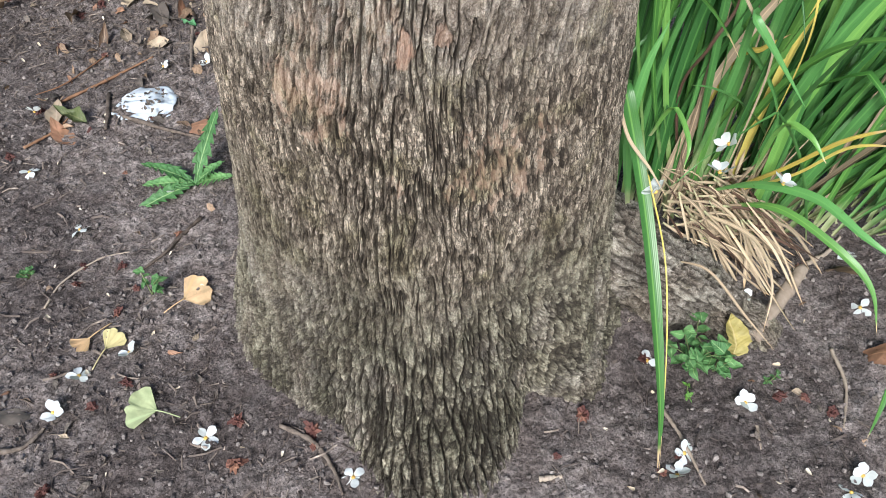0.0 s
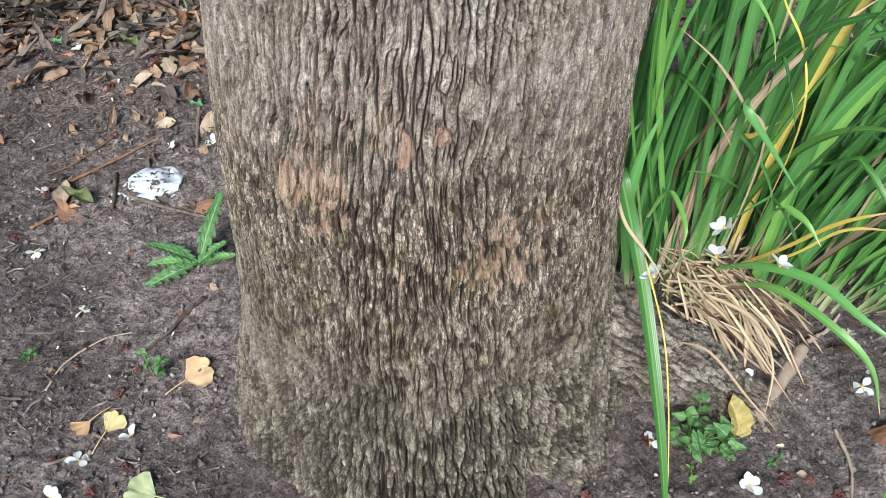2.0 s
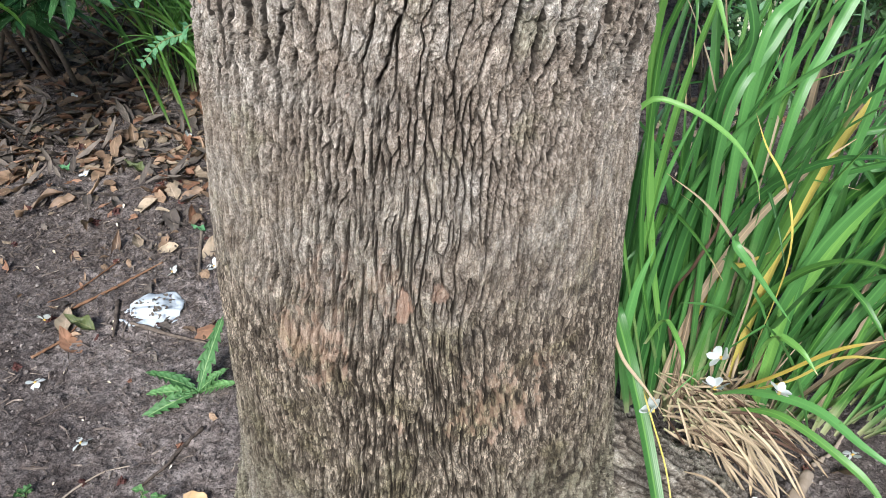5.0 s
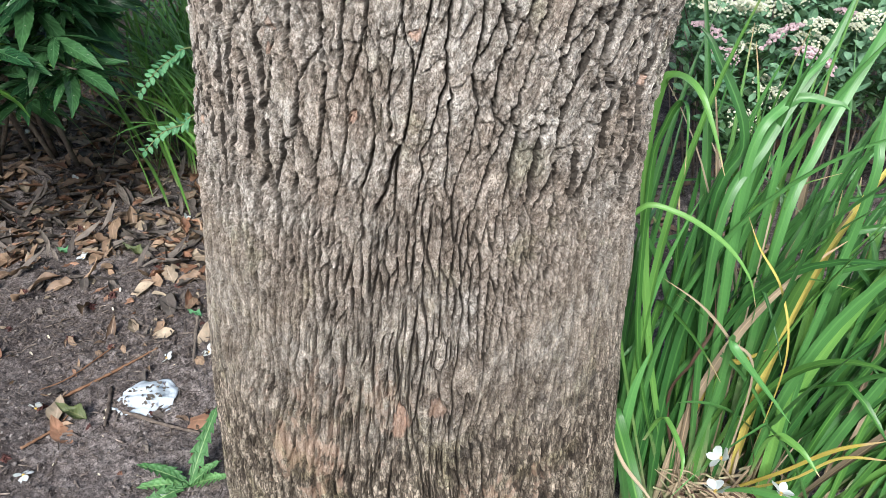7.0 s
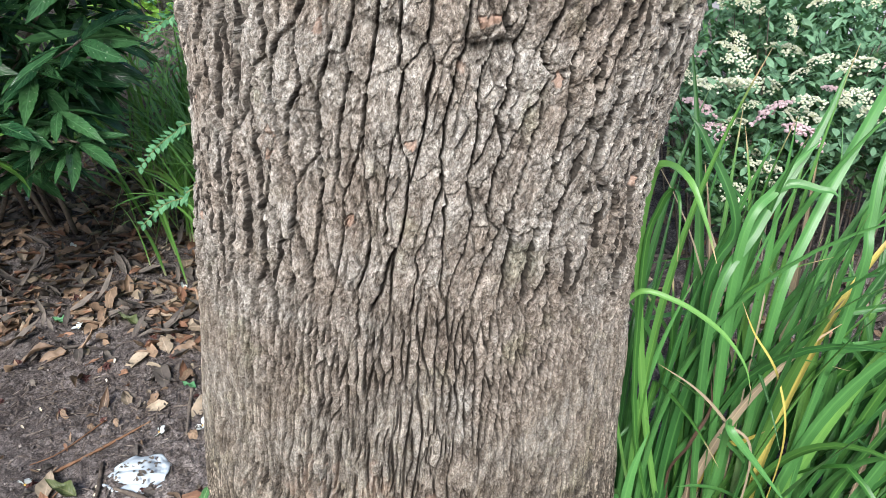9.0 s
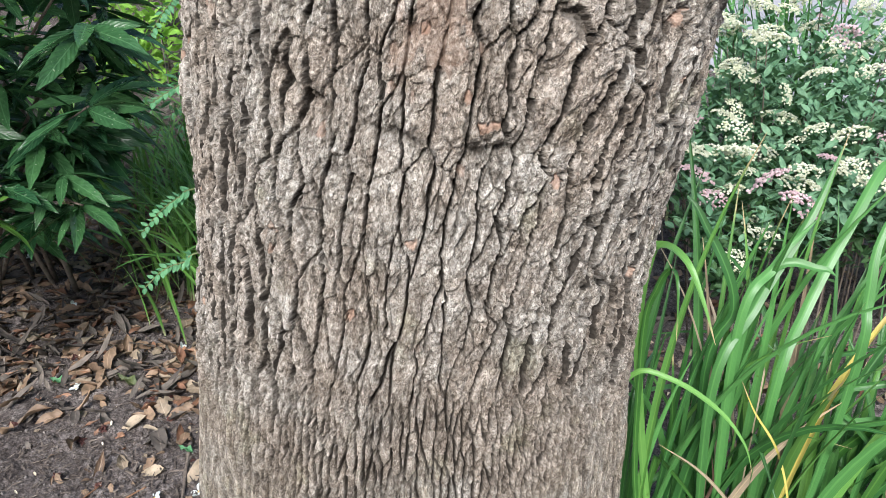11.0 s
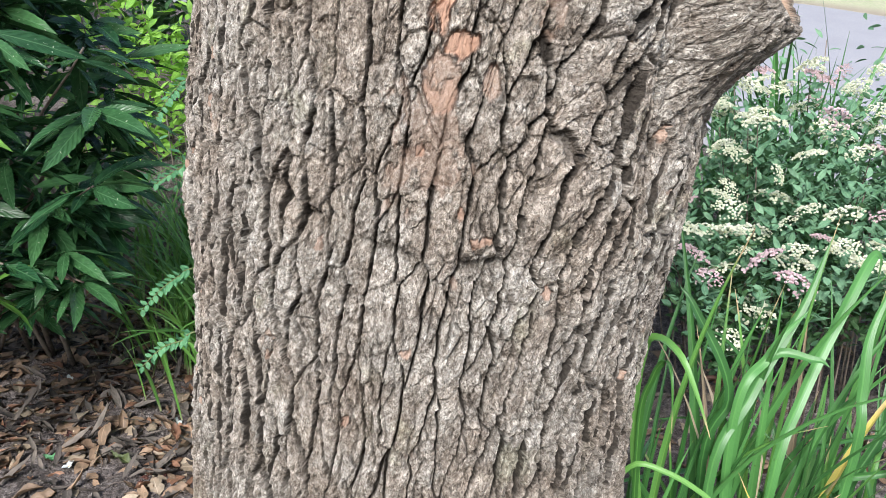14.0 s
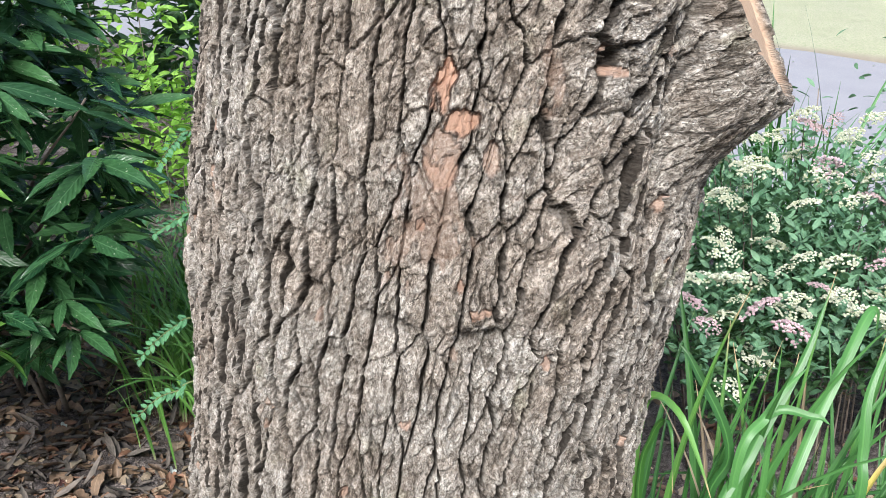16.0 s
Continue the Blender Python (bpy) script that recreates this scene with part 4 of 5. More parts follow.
def clump_blades(rng):
    made = 0
    for k in range(900):
        bx, by = 0.66 + 0.30 * rng.uniform(-1, 1), 1.20 + 0.13 * rng.uniform(-1, 1)
        if bx < 0.60 and by < 1.14:
            continue
        side = (bx - 0.52) / 0.30
        az = rng.normal(0.05, 1.0)
        lean = np.clip(0.10 + 0.34 * max(side, -0.3) + rng.normal(0, 0.22), -0.05, 1.05)
        end = lean + abs(rng.normal(0.55, 0.55))
        length = rng.uniform(0.72, 1.16) * (1 - 0.12 * max(side, 0))
        s = np.linspace(0, 1, 20)
        phi = lean + (end - lean) * s ** 2.2
        if rng.random() < 0.24:
            at = rng.uniform(0.55, 0.85)
            phi = phi + smooth(at - 0.02, at + 0.03, s) * rng.uniform(0.8, 1.7)
        step = length / 19
        d = np.cumsum(np.sin(phi)) * step
        c = np.stack([bx + d * np.cos(az), by + d * np.sin(az) * 0.8, -0.01 + np.cumsum(np.cos(phi)) * step], -1)
        if in_trunk(c) or np.any(c[:, 1] < 0.80) or np.any(c[3:, 2] < 0.03):
            continue
        t = rng.random()
        mat = BLADE if t < 0.66 else BLADE_TIPPED if t < 0.955 else BLADE_GOLD if t < 0.963 else BLADE_STRAW
        out = np.array((-math.cos(az), -math.sin(az), 0.9)) if lean > 0.25 else np.array((rng.normal(0, 0.5), -1.0, 0.4))
        v, q, uv = blade_arrays(c, rng.uniform(0.010, 0.021), out, rng.uniform(0.25, 0.65), rng.normal(0, 0.6))
        part("blade", fast_mesh("blade", v, q, uv), mat, clump)
        made += 1
        if made >= 215:
            break


blade_through(BLADE_TIPPED, 0.027, [(0.277, 0.97, 0.514), (0.295, 0.9, 0.451), (0.317, 0.82, 0.359), (0.334, 0.72, 0.257), (0.352, 0.63, 0.132), (0.361, 0.575, 0.018)])
blade_through(BLADE_GOLD, 0.0034, [(0.314, 0.88, 0.422), (0.346, 0.8, 0.328), (0.357, 0.73, 0.243), (0.362, 0.65, 0.133), (0.357, 0.545, 0.019)])
blade_through(BLADE_STRAW, 0.007, [(0.262, 0.95, 0.52), (0.278, 0.9, 0.474), (0.312, 0.86, 0.442), (0.342, 0.84, 0.401)])
blade_through(BLADE_STRAW, 0.006, [(0.426, 0.93, 0.141), (0.475, 0.88, 0.17), (0.542, 0.82, 0.115), (0.598, 0.78, 0.066)])
blade_through(BLADE_STRAW, 0.008, [(0.49, 1.05, 0.15), (0.565, 0.95, 0.182), (0.577, 0.85, 0.176), (0.568, 0.79, 0.106)])
blade_through(BLADE, 0.018, [(0.495, 1.15, 0.143), (0.486, 1.08, 0.428), (0.465, 1.03, 0.592), (0.46, 1.0, 0.604), (0.506, 0.98, 0.549), (0.562, 0.96, 0.479)])
blade_through(BLADE, 0.019, [(0.338, 1.0, 0.219), (0.301, 0.97, 0.411), (0.306, 0.98, 0.528), (0.332, 1.0, 0.609)])
blade_through(BLADE_TIPPED, 0.013, [(0.388, 1.12, 0.277), (0.401, 1.08, 0.378), (0.414, 1.0, 0.372), (0.409, 0.97, 0.335)])
blade_through(BLADE_TIPPED, 0.009, [(0.269, 1.04, 0.706), (0.285, 1.02, 0.844), (0.336, 1.0, 0.851), (0.399, 0.98, 0.814), (0.436, 0.96, 0.77), (0.452, 0.95, 0.723)])
blade_through(BLADE_TIPPED, 0.017, [(0.385, 1.15, 0.448), (0.322, 1.13, 0.822), (0.314, 1.1, 0.986), (0.327, 1.08, 1.018), (0.344, 1.03, 1.018), (0.362, 1.0, 0.976), (0.381, 0.98, 0.919)])
blade_through(BLADE_TIPPED, 0.012, [(0.361, 1.14, 0.457), (0.326, 1.12, 0.837), (0.332, 1.1, 0.943), (0.342, 1.08, 0.981), (0.344, 1.05, 0.97), (0.346, 1.03, 0.894)])
blade_through(BLADE_STRAW, 0.006, [(0.533, 1.06, 0.479), (0.463, 1.03, 0.599), (0.394, 1.0, 0.691), (0.319, 0.97, 0.764)])
blade_through(BLADE_GOLD, 0.0045, [(0.592, 1.1, 0.261), (0.546, 1.0, 0.576), (0.523, 1.02, 0.694), (0.486, 1.05, 0.757), (0.463, 1.06, 0.806)])
blade_through(BLADE_DARK, 0.008, [(0.433, 1.15, 0.333), (0.441, 1.1, 0.49), (0.465, 1.1, 0.565), (0.447, 1.08, 0.651)])
blade_through(BLADE, 0.020, [(0.522, 1.12, 0.125), (0.568, 1.03, 0.24), (0.635, 0.94, 0.297), (0.691, 0.85, 0.297), (0.742, 0.8, 0.286)])
blade_through(BLADE_TIPPED, 0.018, [(0.567, 1.08, 0.134), (0.623, 1.0, 0.204), (0.694, 0.9, 0.209), (0.748, 0.84, 0.173), (0.772, 0.79, 0.102)])
blade_through(BLADE_TIPPED, 0.016, [(0.599, 1.1, 0.193), (0.575, 1.03, 0.377), (0.594, 0.97, 0.411), (0.62, 0.93, 0.386)])
blade_through(BLADE_GOLD, 0.013, [(0.547, 1.14, 0.088), (0.626, 1.06, 0.247), (0.674, 1.0, 0.372), (0.726, 0.95, 0.447)])
blade_through(BLADE_GOLD, 0.010, [(0.568, 1.14, 0.096), (0.639, 1.04, 0.252), (0.675, 0.98, 0.375), (0.722, 0.92, 0.433)])
blade_through(BLADE_GOLD, 0.012, [(0.483, 1.2, 0.111), (0.507, 1.15, 0.41), (0.54, 1.12, 0.473), (0.568, 1.1, 0.515)])
blade_through(BLADE_TIPPED, 0.016, [(0.803, 0.76, 0.201), (0.764, 0.71, 0.14), (0.739, 0.655, 0.076), (0.727, 0.625, 0.032)])
blade_through(BLADE, 0.020, [(0.436, 1.1, 0.716), (0.505, 1.15, 0.884), (0.589, 1.2, 1.013), (0.641, 1.25, 1.106)])
blade_through(BLADE, 0.022, [(0.543, 1.12, 0.698), (0.601, 1.18, 0.864), (0.687, 1.25, 0.998), (0.734, 1.29, 1.054), (0.754, 1.3, 1.05), (0.764, 1.31, 1.005)])
blade_through(BLADE, 0.018, [(0.468, 1.12, 0.804), (0.523, 1.15, 0.953), (0.588, 1.18, 1.013)])
blade_through(BLADE, 0.020, [(0.65, 1.1, 0.755), (0.658, 1.12, 0.902), (0.672, 1.15, 0.99), (0.735, 1.2, 1.088)])
blade_through(BLADE, 0.018, [(0.443, 1.15, 0.719), (0.47, 1.15, 0.885), (0.414, 1.18, 1.014), (0.391, 1.2, 1.048)])
blade_through(BLADE, 0.017, [(0.489, 1.15, 0.718), (0.526, 1.17, 0.927), (0.593, 1.15, 0.944), (0.615, 1.14, 0.936)])
clump_blades(np.random.default_rng(11))


def withered_skirt(rng):
    """Straw-dry old leaves pressed down round the clump's foot."""
    for k in range(190):
        if k < 130:
            a = np.array((0.45 + rng.uniform(-0.02, 0.14), 1.10 + rng.uniform(-0.09, 0.05), rng.uniform(0.09, 0.19)))
            az = rng.normal(-0.38, 0.52)
            ln, drop = rng.uniform(0.08, 0.235), rng.uniform(0.5, 1.0)
            b = a + np.array((math.cos(az), math.sin(az), 0)) * ln
            b[2] = a[2] * (1 - drop) + (float(ground_at(b[0], b[1])) + rng.uniform(0.01, 0.06)) * drop
            mid = (a + b) / 2 + np.array((rng.normal(0, 0.012), rng.normal(0, 0.016), rng.uniform(-0.01, 0.05)))
        else:
            a = np.array((0.45 + rng.uniform(0, 0.22), 1.13 + rng.uniform(-0.06, 0.1), rng.uniform(0.02, 0.08)))
            b = a + np.array((rng.uniform(-0.02, 0.10), rng.uniform(0.0, 0.10), rng.uniform(0.10, 0.22)))
            mid = (a + b) / 2 + np.array((rng.uniform(-0.02, 0.02), -0.01, 0))
        c = bend([a, mid, b], 9)
        c[:, 2] = np.maximum(c[:, 2], ground_at(c[:, 0], c[:, 1]) + 0.004)
        if in_trunk(c, 0.0):
            continue
        v, q, uv = blade_arrays(c, rng.uniform(0.003, 0.008), np.array((rng.normal(0, 0.4), -0.5, 1.0)), rng.uniform(0.1, 0.6), rng.normal(0, 1.0), 0.9)
        part("dead_leaf", fast_mesh("dead_leaf", v, q, uv), BLADE_STRAW if k % 6 else BLADE_DARK, clump, "straw-coloured withered leaf" if k % 6 else "")


withered_skirt(np.random.default_rng(5))

# ---- fallen flowers and leaves ----


def make_flower(rng, open_):
    ob = tagged(new("fallen_flower"), "fallen white five-petalled flower with yellow heart on soil", "flower", "fallen white flowers")
    for k in range(5):
        v, q, uv = leaf_arrays(rng.uniform(0.024, 0.031), rng.uniform(0.014, 0.019), "spoon", rng.normal(-0.2, 0.35), rng.uniform(-0.15, 0.2), 0.07, 0, k + 1, 7, 5)
        m = Matrix.Rotation(k * 1.2566 + rng.normal(0, 0.16), 4, "Z") @ Matrix.Rotation(open_ + rng.normal(0, 0.22), 4, "X")
        part("petal", fast_mesh("petal", *moved((v, q, uv), m)), PETAL, ob)
    bm = bmesh.new()
    bmesh.ops.create_icosphere(bm, subdivisions=2, radius=0.0034)
    for vv in bm.verts:
        vv.co *= 1 + 0.3 * noise.noise(vv.co * 700)
    part("flower_heart", bm, POLLEN, ob, "dull yellow flower heart")
    return ob


def turned(x, y, up, rng, tip=0.35, spin=None):
    return Matrix.Translation(on_ground(x, y, up)) @ Euler((rng.normal(0, tip), rng.normal(0, tip), rng.uniform(0, 6.28) if spin is None else spin)).to_matrix().to_4x4()


def scatter_flowers():
    rng = np.random.default_rng(3)
    kinds = [make_flower(rng, o) for o in (0.15, 0.4, 0.7, 0.05)]
    spots = [(-0.75, 1.74), (-0.64, 1.77), (-1.03, 1.55), (-0.96, 1.32), (-0.79, 1.14), (-0.62, 1.25), (-0.67, 0.76), (-0.59, 0.81), (-0.69, 0.68), (-0.41, 0.63), (-0.15, 0.56),
             (0.85, 1.06), (0.827, 0.921), (0.38, 0.79), (0.54, 0.70), (0.41, 0.60), (0.39, 0.56), (0.67, 0.53), (-1.18, 2.28), (-0.92, 2.57), (-1.83, 3.37), (0.70, 0.56), (-1.45, 2.9)]
    for k, (x, y) in enumerate(spots):
        m = turned(x, y, 0.008, rng, 0.4)
        if k < 4:
            kinds[k].matrix_basis = m
        else:
            copy_thing(kinds[int(rng.integers(4))], m)
    for (x, y, z), tip in (((0.325, 0.846, 0.408), 0.9), ((0.432, 0.887, 0.41), 0.6), ((0.468, 0.965, 0.397), 0.6), ((0.587, 0.965, 0.305), 0.5), ((0.565, 0.90, 0.065), 0.5)):
        copy_thing(kinds[int(rng.integers(4))], Matrix.Translation((x, y, z)) @ Euler((tip, rng.normal(0, 0.3), rng.uniform(0, 6))).to_matrix().to_4x4())


scatter_flowers()


def fan_leaf(mat, radius, spread_deg, x, y, spin, stalk_bend, seed, label):
    """A fan-shaped leaf with a stalk."""
    n, m = 9, 25
    a = np.linspace(-radians(spread_deg), radians(spread_deg), m)
    s = np.linspace(0.02, 1, n)
    edge = radius * (0.93 + 0.05 * waves(a * 6, 0 * a, seed) - 0.16 * np.exp(-(a / 0.07) ** 2) - 0.10 * (np.abs(a) / a[-1]) ** 4)
    X = s[:, None] * edge[None] * np.sin(a)[None]
    Y = s[:, None] * edge[None] * np.cos(a)[None]
    Z = 0.004 + 0.006 * s[:, None] ** 2 * (1 + waves(a[None] * 3 + 0 * s[:, None], s[:, None] * 2, seed + 2)) + 0.0006 * np.sin(a[None] * 60) * s[:, None]
    uv = np.stack(np.broadcast_arrays((a[None] / a[-1] * 0.4 + 0.75) % 1, s[:, None]), -1)
    ob = tagged(new("fan_leaf"), label, "leaf", "fallen fan leaves")
    ob.matrix_basis = Matrix.Translation(on_ground(x, y, 0.004)) @ Matrix.Rotation(spin, 4, "Z")
    part("leaf_blade", fast_mesh("leaf_blade", np.stack([X, Y, Z], -1).reshape(-1, 3), sheet_quads(n, m), uv.reshape(-1, 2)), mat, ob)
    part("leaf_stalk", tube("leaf_stalk", [(0, 0.004, 0.005), (stalk_bend * 0.4, -0.018, 0.006), (stalk_bend, -0.045, 0.004)], [0.0016, 0.0011, 0.0013], 9, 6), mat, ob)


fan_leaf(GINKGO_TAN, 0.062, 62, -0.515, 0.935, -0.9, 0.006, 2, "fallen tan fan-shaped leaf with stalk on soil")
fan_leaf(GINKGO_TAN, 0.040, 44, -0.675, 0.845, 2.6, -0.01, 5, "fallen curled tan fan-shaped leaf on soil")
fan_leaf(GINKGO_YELLOW, 0.045, 50, -0.64, 0.82, -0.5, 0.012, 7, "fallen pale yellow fan-shaped leaf on soil")
fan_leaf(GINKGO_GREEN, 0.058, 58, -0.505, 0.682, 1.45, -0.008, 9, "fallen pale green fan-shaped leaf on soil")


def litter():
    """Dry leaves: the near ones single, the rest as one mat."""
    rng = np.random.default_rng(21)
    kinds = []
    for mat, label in ((DRY, "dry curled brown leaf lying on the soil"), (DRY_RED, "dry russet leaf lying on the soil"), (DRY_PALE, "dry pale tan leaf lying on the soil"), (DRY_GREY, "old grey-brown rotting leaf on the soil")):
        for k in range(4):
            v, q, uv = leaf_arrays(rng.uniform(0.085, 0.15), rng.uniform(0.030, 0.055), "lance" if k % 2 else "ovate", rng.normal(0.0, 0.9), rng.uniform(-0.2, 0.9), rng.uniform(0.1, 0.3), 0, k * 3 + 1, 11, 5)
            v = v - v.mean(0)
            kinds.append((mat, label, (v, q, uv)))
    weights = np.array([5, 5, 5, 5, 1.5, 1.5, 1.5, 1.5, 1.1, 1.1, 1.1, 1.1, 4.5, 4.5, 4.5, 4.5])
    weights = weights / weights.sum()
    meshes = {}

    def one(x, y, k, up=0.010, tip=0.35, spin=None, size=1.0):
        mat, label, arr = kinds[k]
        if k not in meshes:
            meshes[k] = fast_mesh("dry_leaf", *arr)
        ob = tagged(part("dry_leaf", meshes[k], mat), label, "leaf", "fallen dry leaves")
        ob.matrix_basis = turned(x, y, up, rng, tip, spin) @ Matrix.Scale(size, 4)

    for x, y, k, spin in ((-1.07, 2.00, 1, 0.3), (-0.75, 2.01, 5, 1.2), (-0.90, 1.91, 8, 0.5), (-0.95, 1.87, 3, 0.1), (-0.97, 1.54, 9, 0.2), (-0.93, 1.46, 5, 0.9), (-0.61, 1.49, 4, 1.4),
                          (-0.77, 0.67, 14, 2.0), (-0.93, 2.08, 9, 2.2), (0.81, 1.01, 0, 0.4), (0.81, 0.80, 4, 1.3), (-0.66, 1.84, 10, 0.2), (-0.80, 1.86, 8, 1.9), (-1.3, 2.05, 1, 1.0), (-1.02, 2.1, 13, 0.6)):
        one(x, y, k, 0.012, 0.25, spin)
    made = 0
    while made < 120:
        x, y = rng.uniform(-2.0, -0.45), rng.uniform(2.0, 3.5)
        if rng.random() > smooth(1.95, 2.45, y - 0.18 * waves(np.array(x * 2.5), np.array(y * 2.5), 8)):
            continue
        one(x, y, int(rng.choice(16, p=weights)), rng.uniform(0.008, 0.03), 0.42, None, rng.uniform(0.75, 1.1))
        made += 1
    for k in range(26):
        one(rng.uniform(0.75, 1.9), rng.uniform(1.5, 2.6), int(rng.choice(16, p=weights)), 0.012, 0.3, None, 0.9)
    for k in range(85):
        one(rng.uniform(-1.35, -0.48), 1.35 + 0.75 * rng.random() ** 0.7, int(rng.choice(16, p=weights)), 0.008, 0.25, None, rng.uniform(0.22, 0.55))
    for k in range(30):
        one(rng.uniform(-0.9, -0.35), rng.uniform(0.5, 1.3), int(rng.choice(16, p=weights)), 0.006, 0.25, None, rng.uniform(0.15, 0.3))
    for k in range(18):
        one(rng.uniform(0.45, 0.95), rng.uniform(0.5, 0.95), int(rng.choice(16, p=weights)), 0.006, 0.25, None, rng.uniform(0.15, 0.3))
    mats = {}
    low = [(kinds[k][0], leaf_arrays(rng.uniform(0.07, 0.13), rng.uniform(0.024, 0.044), "lance" if k % 2 else "ovate", rng.normal(0, 0.55), rng.uniform(-0.2, 0.9), 0.25, 0, k, 7, 3)) for k in range(16)]
    for k in range(3800):
        if k < 3200:
            x, y = rng.uniform(-2.2, -0.25), 1.9 + 2.1 * rng.random() ** 1.1
        else:
            x, y = rng.uniform(0.7, 3.0), rng.uniform(1.7, 4.0)
        if k < 3200 and rng.random() > smooth(1.9, 2.45, y + 0.2 * float(waves(np.array(x * 2.5), np.array(y * 2.5), 8))):
            continue
        mat, arr = low[int(rng.choice(16, p=weights))]
        mats.setdefault(mat, []).append(moved(arr, turned(x, y, rng.uniform(0.002, 0.020), rng, 0.24), rng.uniform(0.55, 1.4)))
    for mat, rest in mats.items():
        tagged(part("leaf_litter", gathered("leaf_litter", rest), mat), "mat of dry fallen leaves under the shrubs", "leaf litter", kind="stuff")
    # two leaves that are neither brown nor dry
    for mat, x, y, size, label in ((OLIVE, -0.88, 1.50, 1.0, "wilted dark olive leaf lying on the soil"), (BLUEGREEN, -0.70, 1.93, 0.55, "small fallen blue-green leaf on the soil"), (OLIVE, -0.98, 2.28, 0.9, "wilted olive leaf lying on the soil"), (BLUEGREEN, -1.24, 2.33, 0.7, "fallen grey-green leaf on the soil")):
        v, q, uv = leaf_arrays(0.10, 0.045, "ovate", 0.3, 0.8, 0.35, 0, 4, 12, 7)
        ob = tagged(part("fallen_leaf", fast_mesh("fallen_leaf", v * size, q, uv), mat), label, "leaf")
        ob.matrix_basis = turned(x, y, 0.012, rng, 0.15, 1.2)


litter()


def scraps():
    """Mulch chips, soil crumbs, red buds, loose petals."""
    rng = np.random.default_rng(8)
    corner = np.array([(x, y, z) for x in (-1, 1) for y in (-1, 1) for z in (-1, 1)], float)
    six = np.array([(0, 1, 3, 2), (4, 6, 7, 5), (0, 4, 5, 1), (2, 3, 7, 6), (0, 2, 6, 4), (1, 5, 7, 3)])
    none = np.zeros((8, 2))
    bm = bmesh.new()
    bmesh.ops.create_icosphere(bm, subdivisions=1, radius=1.0)
    ball = np.array([v.co[:] for v in bm.verts])
    tris = np.array([[v.index for v in f.verts] for f in bm.faces])
    bm.free()

    ring, cxs, cys = trunk_shape(np.radians(np.arange(-180, 180) + 0.5), np.full(360, 0.02))
    foot_r, foot_x, foot_y = (ring + 0.006).tolist(), float(cxs[0]), float(cys[0])

    def clear(x, y):
        return math.hypot(x - foot_x, y - foot_y) > foot_r[int(math.degrees(math.atan2(x - foot_x, foot_y - y)) + 180) % 360]

    def spots(n, right=0.3):
        got = 0
        while got < n:
            if rng.random() < right:
                x, y = rng.uniform(-0.05, 1.35), 0.42 + 1.9 * rng.random() ** 1.4
            else:
                x, y = rng.uniform(-1.7, -0.1), 0.4 + 2.4 * rng.random() ** 1.25
            if clear(x, y):
                got += 1
                yield x, y

    chips, crumbs = [], []
    for x, y in spots(7500, 0.15):
        long, wide, thick = 0.0025 + 0.013 * rng.random() ** 2, rng.uniform(0.0006, 0.0030), rng.uniform(0.0005, 0.0014)
        c = corner * (long, wide, thick) * (1 + 0.35 * rng.uniform(-1, 1, (8, 1)))
        c[4:, 1:] *= rng.uniform(0.05, 0.8)
        c[:4, 1:] *= rng.uniform(0.2, 1.0)
        c[:, 1] += rng.normal(0, 0.0012) * (corner[:, 0] > 0)
        chips.append(moved((c, six, none), turned(x, y, 0.004, rng, 0.22)))
    for x, y in spots(19000, 0.4):
        r = 0.0015 + 0.0052 * rng.random() ** 3
        c = ball * r * rng.uniform(0.55, 1.2, (len(ball), 1)) * rng.uniform(0.6, 1.15, (1, 3))
        crumbs.append(moved((c, tris, np.zeros((len(ball), 2))), turned(x, y, r * 0.5 + 0.002, rng, 1.0)))
    for k in range(4200):
        x, y = rng.uniform(-1.45, -0.42), 1.30 + 0.95 * rng.random() ** 0.8
        if rng.random() > smooth(-0.5, 0.3, float(waves(np.array(x * 3.1), np.array(y * 3.1), 55)) + 0.9 * (x + 0.95)):
            continue
        c = corner * (0.003 + 0.014 * rng.random() ** 2, rng.uniform(0.0008, 0.0034), rng.uniform(0.0005, 0.0016)) * (1 + 0.5 * rng.uniform(-1, 1, (8, 1)))
        c[4:, 1:] *= rng.uniform(0.05, 0.8)
        c[:4, 1:] *= rng.uniform(0.2, 1.0)
        chips.append(moved((c, six, none), turned(x, y, rng.uniform(0.003, 0.009), rng, 0.3)))
    for x, y in spots(420, 0.22):
        ln, d = rng.uniform(0.02, 0.06), rng.uniform(0, 6.28)
        z = on_ground(x, y, 0.006)[2]
        w = rng.uniform(0.0006, 0.0016)
        dx, dy = math.cos(d) * ln, math.sin(d) * ln
        t3 = np.array([(x, y, z), (x + dx * 0.5 + dy * 0.1, y + dy * 0.5 - dx * 0.1, z + 0.003), (x + dx, y + dy, z)])
        ring = np.array([(w, 0, 0), (0, w, w), (-w, 0, 0), (0, -w, -w)])
        v = (t3[:, None] + ring[None]).reshape(-1, 3)
        chips.append((v, sheet_quads(3, 4, True), np.zeros((12, 2))))
    tagged(part("bark_mulch", gathered("bark_mulch", chips, False), CHIP), "splinters of bark mulch strewn over the soil", "mulch", kind="stuff")
    tagged(part("soil_crumbs", gathered("soil_crumbs", crumbs, False), CLOD), "loose dark soil crumbs on the ground", "soil", kind="stuff")
    bm = bmesh.new()
    bmesh.ops.create_icosphere(bm, subdivisions=3, radius=0.0075)
